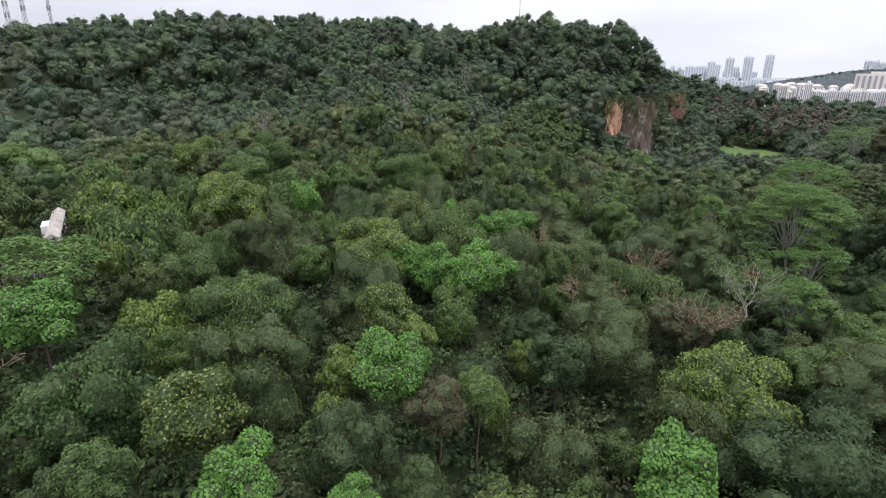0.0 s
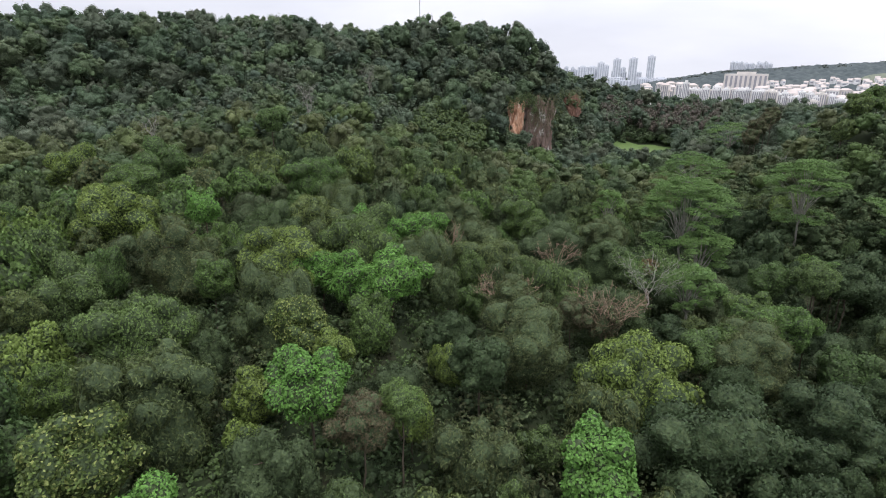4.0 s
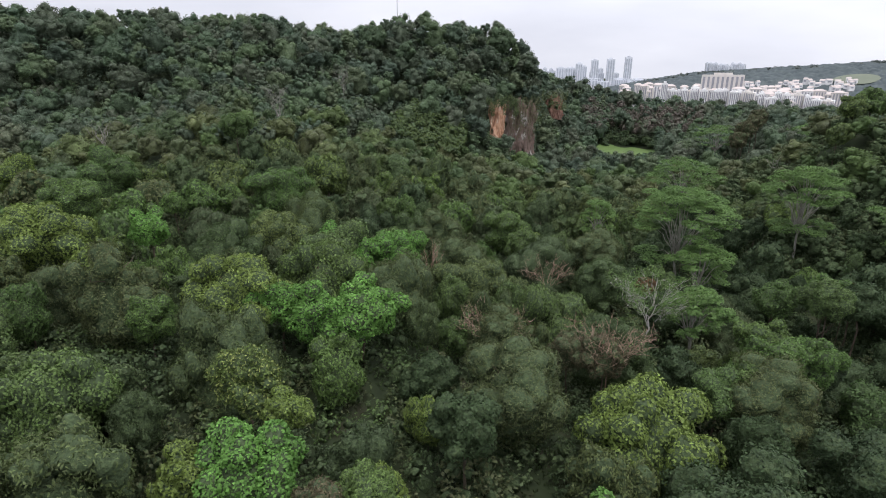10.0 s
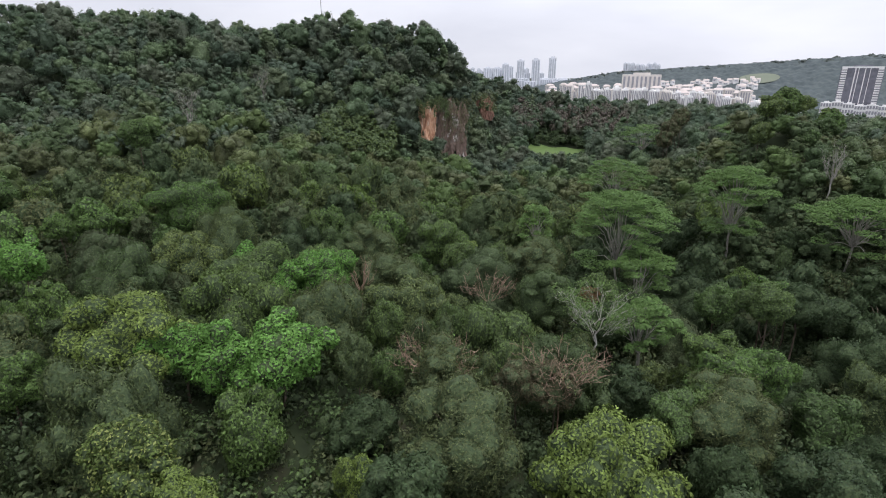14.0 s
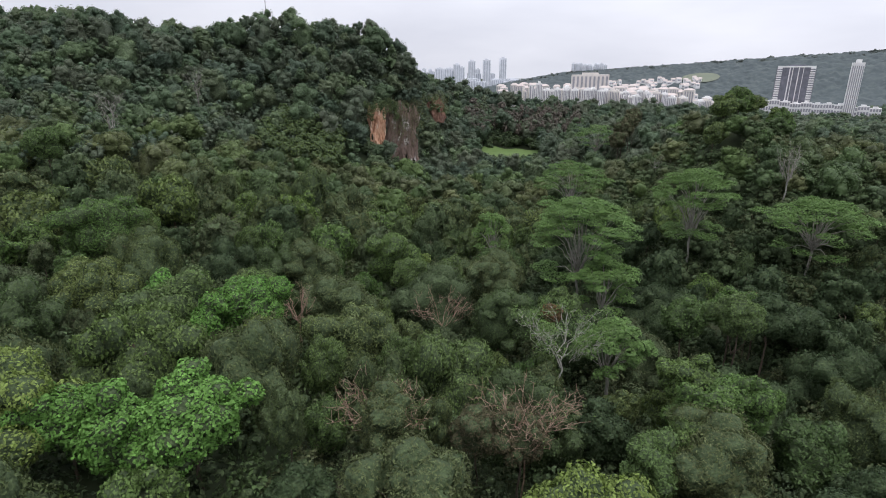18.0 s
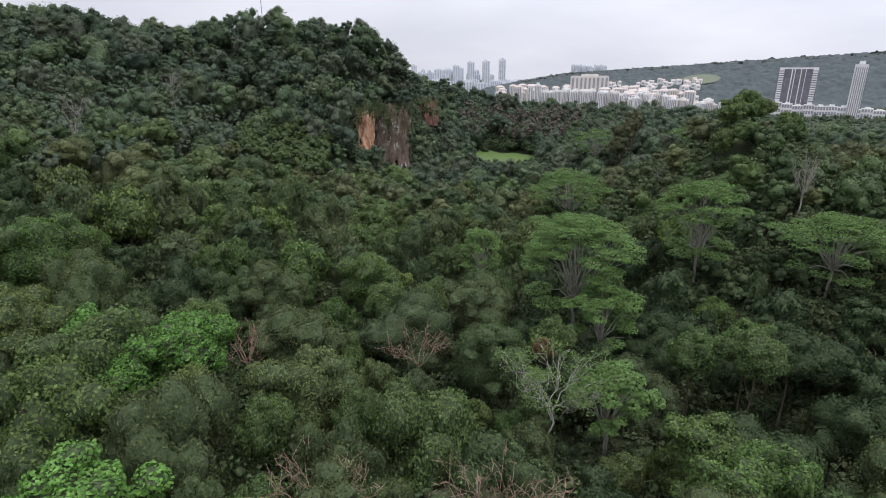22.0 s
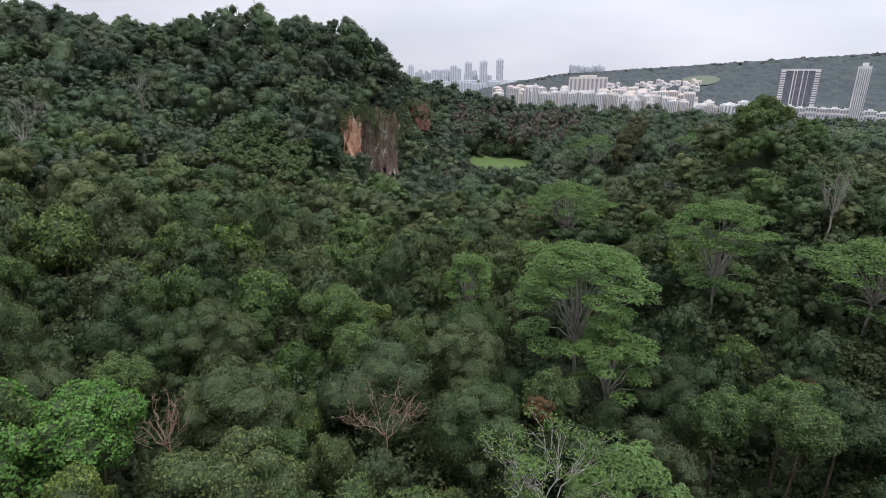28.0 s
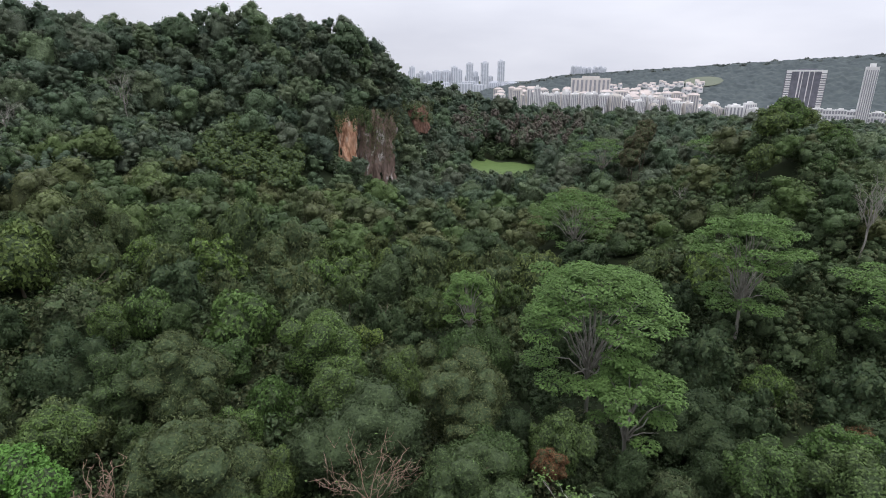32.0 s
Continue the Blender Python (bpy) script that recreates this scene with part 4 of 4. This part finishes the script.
M_DARK_GLASS = rough_material("dark_tower_glass", [(0.3, (0.12, 0.12, 0.14)), (0.7, (0.19, 0.19, 0.22))], 0.2, 3, 0.35)


def tower_block(name, x, y, z, w, d, h, turn, wall, label, bays=6, group="", floors=0, roof=None, glass=None, side=True):
    """A block of flats: body, window bands between ribs on the seen sides, a roof block."""
    base = new(name)
    base.matrix_world = pose(x, y, z, 0, 0, turn)
    bm = bmesh.new()
    box(bm, -w / 2, -d / 2, 0, w / 2, d / 2, h)
    part("wall", bm, wall, base)
    step = w / bays
    for i in range(bays):
        cx = -w / 2 + (i + 0.5) * step
        for k in range(max(1, floors)):
            bm = bmesh.new()
            z0, z1, half = (h * (k + 0.25) / floors, h * (k + 0.85) / floors, 0.36) if floors else (h * 0.03, h * 0.95, 0.24)
            box(bm, cx - step * half, -d / 2 - 0.3, z0, cx + step * half, -d / 2 - 0.02, z1)
            part("window_band", bm, glass or M_GLASS, base)
    bm = bmesh.new()
    if roof:
        v = [bm.verts.new(c) for c in ((-w / 2 - 0.6, -d / 2 - 0.6, h), (w / 2 + 0.6, -d / 2 - 0.6, h), (w / 2 + 0.6, d / 2 + 0.6, h), (-w / 2 - 0.6, d / 2 + 0.6, h), (-w / 4, 0, h + 3), (w / 4, 0, h + 3))]
        for f in ((0, 1, 5, 4), (1, 2, 5), (2, 3, 4, 5), (3, 0, 4), (3, 2, 1, 0)):
            bm.faces.new([v[i] for i in f])
        part("roof", bm, roof, base)
    else:
        box(bm, -w * 0.22, -d * 0.3, h, w * 0.22, d * 0.3, h + max(1.8, h * 0.05))
        part("roof_block", bm, wall, base)
    return tagged(base, label, "building", group)


r_town = np.random.default_rng(77)
near_group, sky_group = "apartment blocks of the near town", "high-rises of the far skyline"
# white slabs at the foot of the ridge
for i in range(24):
    q = i / 23
    x, y = 140 + 165 * q + r_town.normal() * 2, 884 - 62 * q + r_town.normal() * 8
    h = 46 - 7 * q + r_town.normal() * 2.0
    tower_block("apartment_block", x, y, -10, 7.5 + 3 * r_town.random(), 12, h, -12 + 6 * r_town.normal(), M_WHITE if r_town.random() < 0.75 else M_CREAM, "white mid-rise apartment block with dark window bands", 4, near_group)
# lower blocks towards the hillock
for i in range(26):
    q = i / 25
    x, y = 268 + 125 * q + r_town.normal() * 3, 850 - 75 * q + r_town.normal() * 16
    tower_block("apartment_block", x, y, -10, 8 + 5 * r_town.random(), 11, 27 + 9 * r_town.random(), 50 * r_town.random() - 35, M_WHITE if r_town.random() < 0.7 else M_CREAM, "white low apartment block with stepped roof", 5, near_group)
tower_block("apartment_block", 372, 770, -10, 16, 12, 31, -25, M_WHITE, "white apartment block at the edge of the woods", 4, near_group)
# cream rows behind with reddish roofs
for i in range(60):
    x = 95 + 330 * r_town.random()
    y = 930 + 260 * r_town.random()
    tower_block("apartment_block", x, y, -10, 12 + 9 * r_town.random(), 12, 34 + 12 * r_town.random() - 0.02 * (x - 95), 40 * r_town.random() - 30, M_CREAM if r_town.random() < 0.6 else M_WHITE, "cream apartment block with reddish roof", 4, near_group, 0, M_ROOF)
tower_block("apartment_block", 250, 1010, -10, 62, 14, 62, -10, M_CREAM, "long cream apartment slab above its neighbours", 9, near_group)
# far skyline
for i in range(26):
    q = i / 25
    x = -150 + 400 * q + r_town.normal() * 9
    y = 2650 + 350 * r_town.random()
    h = 45 + 42 * r_town.random()
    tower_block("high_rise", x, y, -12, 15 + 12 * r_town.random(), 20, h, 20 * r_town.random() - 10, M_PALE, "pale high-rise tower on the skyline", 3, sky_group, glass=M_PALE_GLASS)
for x, w, h in ((-128, 24, 96), (-20, 34, 78), (20, 32, 78), (62, 28, 96), (130, 30, 110), (198, 32, 114), (272, 28, 121)):
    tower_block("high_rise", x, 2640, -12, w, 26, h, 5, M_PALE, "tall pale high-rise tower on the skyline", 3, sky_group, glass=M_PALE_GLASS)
for i in range(14):
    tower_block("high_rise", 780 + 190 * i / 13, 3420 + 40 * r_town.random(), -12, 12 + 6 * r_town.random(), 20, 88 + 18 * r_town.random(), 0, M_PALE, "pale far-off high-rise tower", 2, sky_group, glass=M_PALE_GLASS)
# low blocks that fill the plain below the skyline
for i in range(70):
    x, y = -330 + 1300 * r_town.random(), 1950 + 620 * r_town.random()
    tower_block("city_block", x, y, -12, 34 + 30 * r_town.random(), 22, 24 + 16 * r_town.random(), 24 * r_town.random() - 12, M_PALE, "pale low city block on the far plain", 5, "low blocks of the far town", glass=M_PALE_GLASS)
# the two tall complexes and their terraces
tower_block("apartment_tower", 525, 886, -16, 50, 16, 78, -32, M_DARK_GLASS, "wide dark glazed apartment tower with white ribs", 1, "", 1, glass=M_DARK_GLASS)
tower_block("apartment_tower", 569, 821, -16, 14, 14, 84, -32, M_WHITE, "slim tall white apartment tower", 6, "")


# ---- white ribs and frames of the dark tower, terraces before both ----
def ribs(x, y, z, turn, spans, depth, h, label):
    base = new("tower_frame")
    base.matrix_world = pose(x, y, z, 0, 0, turn)
    for a, b, k in spans:
        for i in range(k):
            bm = bmesh.new()
            z0 = h * i / k
            box(bm, a, -depth - 0.7, z0 + (0.0 if k == 1 else 1.2), b, -depth - 0.32, h * (i + 1) / k)
            part("rib" if k == 1 else "balcony", bm, M_WHITE, base)
    bm = bmesh.new()
    box(bm, spans[0][0], -depth - 0.7, h, spans[-1][1], depth, h + 2.2)
    part("parapet", bm, M_WHITE, base)
    return tagged(base, label, "building frame")


ribs(525, 886, -16, -32, [(-24, -17.5, 24), (-8.5, -7, 1), (-4.5, -3.6, 1), (3, 4.2, 1), (9, 9.8, 1), (18, 24.5, 24)], 8, 78, "white balcony frame of the dark glazed tower")
for i in range(11):
    q = i / 10
    tower_block("terrace_house", 482 + 112 * q, 880 - 76 * q, -16, 13.3, 10, 29 - 6 * q + 4 * r_town.random(), -33, M_WHITE, "white low terrace before the tall towers", 4, "terraces before the towers", 4)


# ---- wooded hill beyond the town ----
def hill_height(az):
    return np.interp(az, [4, 8, 12, 18, 24, 30, 37, 48, 60], [4, 30, 52, 65, 77, 90, 103, 112, 110])


AZ, RR = np.meshgrid(np.linspace(4, 58, 560), np.concatenate([np.linspace(1180, 1600, 60), np.linspace(1606, 1900, 50), np.linspace(1950, 2400, 8)]))
up = np.clip((RR - 1180) / 620, 0, 1)
up = up * up * (3 - 2 * up) * np.clip((2400 - RR) / 500, 0, 1)
hx, hy = np.sin(np.radians(AZ)) * RR, 40 + np.cos(np.radians(AZ)) * RR
hz = -12 + (hill_height(AZ) + 12) * up
for (i, j), _ in np.ndenumerate(hx):
    p = Vector((hx[i, j] * 0.05, hy[i, j] * 0.05, 2.0))
    hz[i, j] += (3.0 * noise.noise(p) + 3.0 * noise.noise(p * 2.7) - 7.0 * abs(noise.noise(p * 1.3 + Vector((7, 3, 1))))) * min(1, up[i, j] * 5)
ii = np.arange(hx.size).reshape(hx.shape)
q = np.stack([ii[:-1, :-1], ii[:-1, 1:], ii[1:, 1:], ii[1:, :-1]], -1).reshape(-1, 4)[:, ::-1]
# forest green greyed and blued to paint haze onto the hill
M_FAR = rough_material("hazed_forest", [(0.3, (0.050, 0.062, 0.065)), (0.5, (0.066, 0.081, 0.083)), (0.7, (0.086, 0.103, 0.100))], 0.05, 10, 1.0)
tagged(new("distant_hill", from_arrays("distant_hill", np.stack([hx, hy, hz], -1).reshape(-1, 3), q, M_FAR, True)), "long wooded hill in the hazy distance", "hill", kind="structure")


def on_hill(az, r):
    u = min(1, max(0, (r - 1180) / 620))
    return -12 + (float(hill_height(az)) + 12) * u * u * (3 - 2 * u)


r_hill = np.random.default_rng(91)
az_t, rad_t = 7 + 49 * r_hill.random(420), 1690 + 110 * r_hill.random(420)
hill_top = np.array([on_hill(a, min(b, 1800)) for a, b in zip(az_t, rad_t)])
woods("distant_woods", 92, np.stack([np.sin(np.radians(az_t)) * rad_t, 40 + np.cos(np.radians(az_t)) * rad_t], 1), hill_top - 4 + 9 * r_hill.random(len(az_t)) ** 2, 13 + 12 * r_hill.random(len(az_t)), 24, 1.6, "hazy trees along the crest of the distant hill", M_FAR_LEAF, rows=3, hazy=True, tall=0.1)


def small_house(name, x, y, z, w, d, h, turn, label, group):
    base = new(name)
    base.matrix_world = pose(x, y, z, 0, 0, turn)
    bm = bmesh.new()
    box(bm, -w / 2, -d / 2, -4, w / 2, d / 2, h)
    part("wall", bm, M_WHITE, base)
    bm = bmesh.new()
    v = [bm.verts.new(c) for c in ((-w / 2 - 0.5, -d / 2 - 0.5, h), (w / 2 + 0.5, -d / 2 - 0.5, h), (w / 2 + 0.5, d / 2 + 0.5, h), (-w / 2 - 0.5, d / 2 + 0.5, h), (-w / 2, 0, h + 3), (w / 2, 0, h + 3))]
    for f in ((0, 1, 5, 4), (1, 2, 5), (2, 3, 4, 5), (3, 0, 4), (3, 2, 1, 0)):
        bm.faces.new([v[i] for i in f])
    part("roof", bm, M_ROOF, base)
    bm = bmesh.new()
    box(bm, -w * 0.3, -d / 2 - 0.2, h * 0.3, w * 0.3, -d / 2 - 0.02, h * 0.7)
    part("window", bm, M_GLASS, base)
    return tagged(base, label, "house", group)


for i in range(170):
    az, r = 14.5 + 10 * r_town.random(), 1200 + 300 * r_town.random()
    a = radians(az)
    small_house("hillside_house", math.sin(a) * r, 40 + math.cos(a) * r, on_hill(az, r), 7 + 6 * r_town.random(), 8, 5 + 4 * r_town.random(), 60 * r_town.random() - 40, "small white hillside house with reddish roof", "hillside houses")

# pale field on the hillside
fa, fr = np.meshgrid(np.linspace(22.8, 26.0, 20), np.linspace(-1, 1, 12))
fr = 1520 + 48 * fr * np.sqrt(np.clip(1 - ((fa - 24.4) / 1.61) ** 2, 0, 1))
fx, fy = np.sin(np.radians(fa)) * fr, 40 + np.cos(np.radians(fa)) * fr
fz = np.vectorize(on_hill)(fa, fr) + 1.2
ii = np.arange(fx.size).reshape(fx.shape)
q = np.stack([ii[:-1, :-1], ii[:-1, 1:], ii[1:, 1:], ii[1:, :-1]], -1).reshape(-1, 4)[:, ::-1]
M_FIELD = rough_material("pale_grass", [(0.3, (0.125, 0.142, 0.105)), (0.7, (0.155, 0.172, 0.125))], 0.02, 5, 1.0)
tagged(new("field", from_arrays("field", np.stack([fx, fy, fz], -1).reshape(-1, 3), q, M_FIELD, True)), "pale green field on the far hillside", "field", kind="structure")


# ---- masts on the ridge ----
M_STEEL = rough_material("grey_steel", [(0.3, (0.26, 0.26, 0.27)), (0.7, (0.36, 0.36, 0.38))], 2.0, 3, 0.5)


def lattice_mast(x, y, z, h, w, panels, label):
    base = new("radio_mast")
    base.matrix_world = Matrix.Translation((x, y, z))
    for sx, sy in ((-1, -1), (1, -1), (1, 1), (-1, 1)):
        v, f = tube([(sx * w, sy * w, 0), (sx * w * 0.55, sy * w * 0.55, h)], [0.16, 0.12], 5)
        child("leg", from_arrays("leg", v, f, M_STEEL), base)
    n = int(h / 3)
    for i in range(n):
        k0, k1 = 1 - 0.45 * i / n, 1 - 0.45 * (i + 1) / n
        for s in (-1, 1):
            v, f = joined(tube([(-w * k0, s * w * k0, h * i / n), (w * k1, s * w * k1, h * (i + 1) / n)], [0.07, 0.07], 4), tube([(w * k0, s * w * k0, h * i / n), (-w * k0, s * w * k0, h * i / n)], [0.07, 0.07], 4))
            child("brace", from_arrays("brace", v, f, M_STEEL), base)
    for k in panels:
        for s in (-1, 1):
            bm = bmesh.new()
            box(bm, s * (w + 0.6) - 0.4, -0.3, h * k - 1.4, s * (w + 0.6) + 0.4, 0.3, h * k + 1.4)
            part("antenna_panel", bm, M_STEEL, base)
    return tagged(base, label, "mast", "radio masts on the ridge")


lattice_mast(-365, 208, 60, 46, 1.2, (0.62, 0.75, 0.88), "tall grey lattice radio mast with antenna panels")
lattice_mast(-361, 215, 62, 44, 1.0, (0.7, 0.82, 0.92), "grey lattice radio mast with antenna panels")
lattice_mast(-355, 226, 62, 42, 0.7, (0.75, 0.9), "slim grey lattice radio mast")
thin = new("thin_mast")
thin.matrix_world = Matrix.Translation((-329, 1121, float(ground(np.float64(-329), np.float64(1121)))))
v, f = tube([(0, 0, -0.5), (0, 0, 130), (0, 0, 270)], [1.0, 0.75, 0.5], 6)
child("pole", from_arrays("pole", v, f, M_STEEL, True), thin)
for k in (190, 215, 240):
    v, f = tube([(-1.6, 0, k), (1.6, 0, k)], [0.3, 0.3], 5)
    child("crossbar", from_arrays("crossbar", v, f, M_STEEL), thin)
tagged(thin, "tall thin grey antenna mast behind the hill", "mast")


# ---- white house among the trees ----
M_GREY_ROOF = rough_material("weathered_grey_roof", [(0.3, (0.30, 0.26, 0.23)), (0.6, (0.42, 0.38, 0.35)), (0.8, (0.5, 0.46, 0.43))], 0.6, 6, 0.85, 0.05)
hz0 = float(ground(np.float64(HOUSE[0]), np.float64(HOUSE[1])))
house = new("house")
house.matrix_world = pose(HOUSE[0], HOUSE[1], hz0 + 1.8, 0, 0, 145) @ Matrix.Diagonal((0.84, 0.36, 0.46, 1))
bm = bmesh.new()
box(bm, -13, -2.6, -2, 13, 2.6, 5.2)
box(bm, -4, 2.6, -2, 1.5, 6.0, 6.2)
part("wall", bm, M_WHITE, house)
bm = bmesh.new()
v = [bm.verts.new(c) for c in ((-13.8, -3.4, 5.1), (13.8, -3.4, 5.1), (13.8, 3.4, 5.1), (-13.8, 3.4, 5.1), (-13.8, 0, 7.0), (13.8, 0, 7.0))]
for f in ((0, 1, 5, 4), (1, 2, 5), (2, 3, 4, 5), (3, 0, 4), (3, 2, 1, 0)):
    bm.faces.new([v[i] for i in f])
part("roof", bm, M_GREY_ROOF, house)
for i in range(4):
    bm = bmesh.new()
    box(bm, -9 + 5.4 * i - 0.9, -2.68, 1.9, -9 + 5.4 * i + 0.9, -2.61, 3.6)
    part("window", bm, M_DARK_GLASS, house)
tagged(house, "long white house with weathered grey roof among trees", "house")
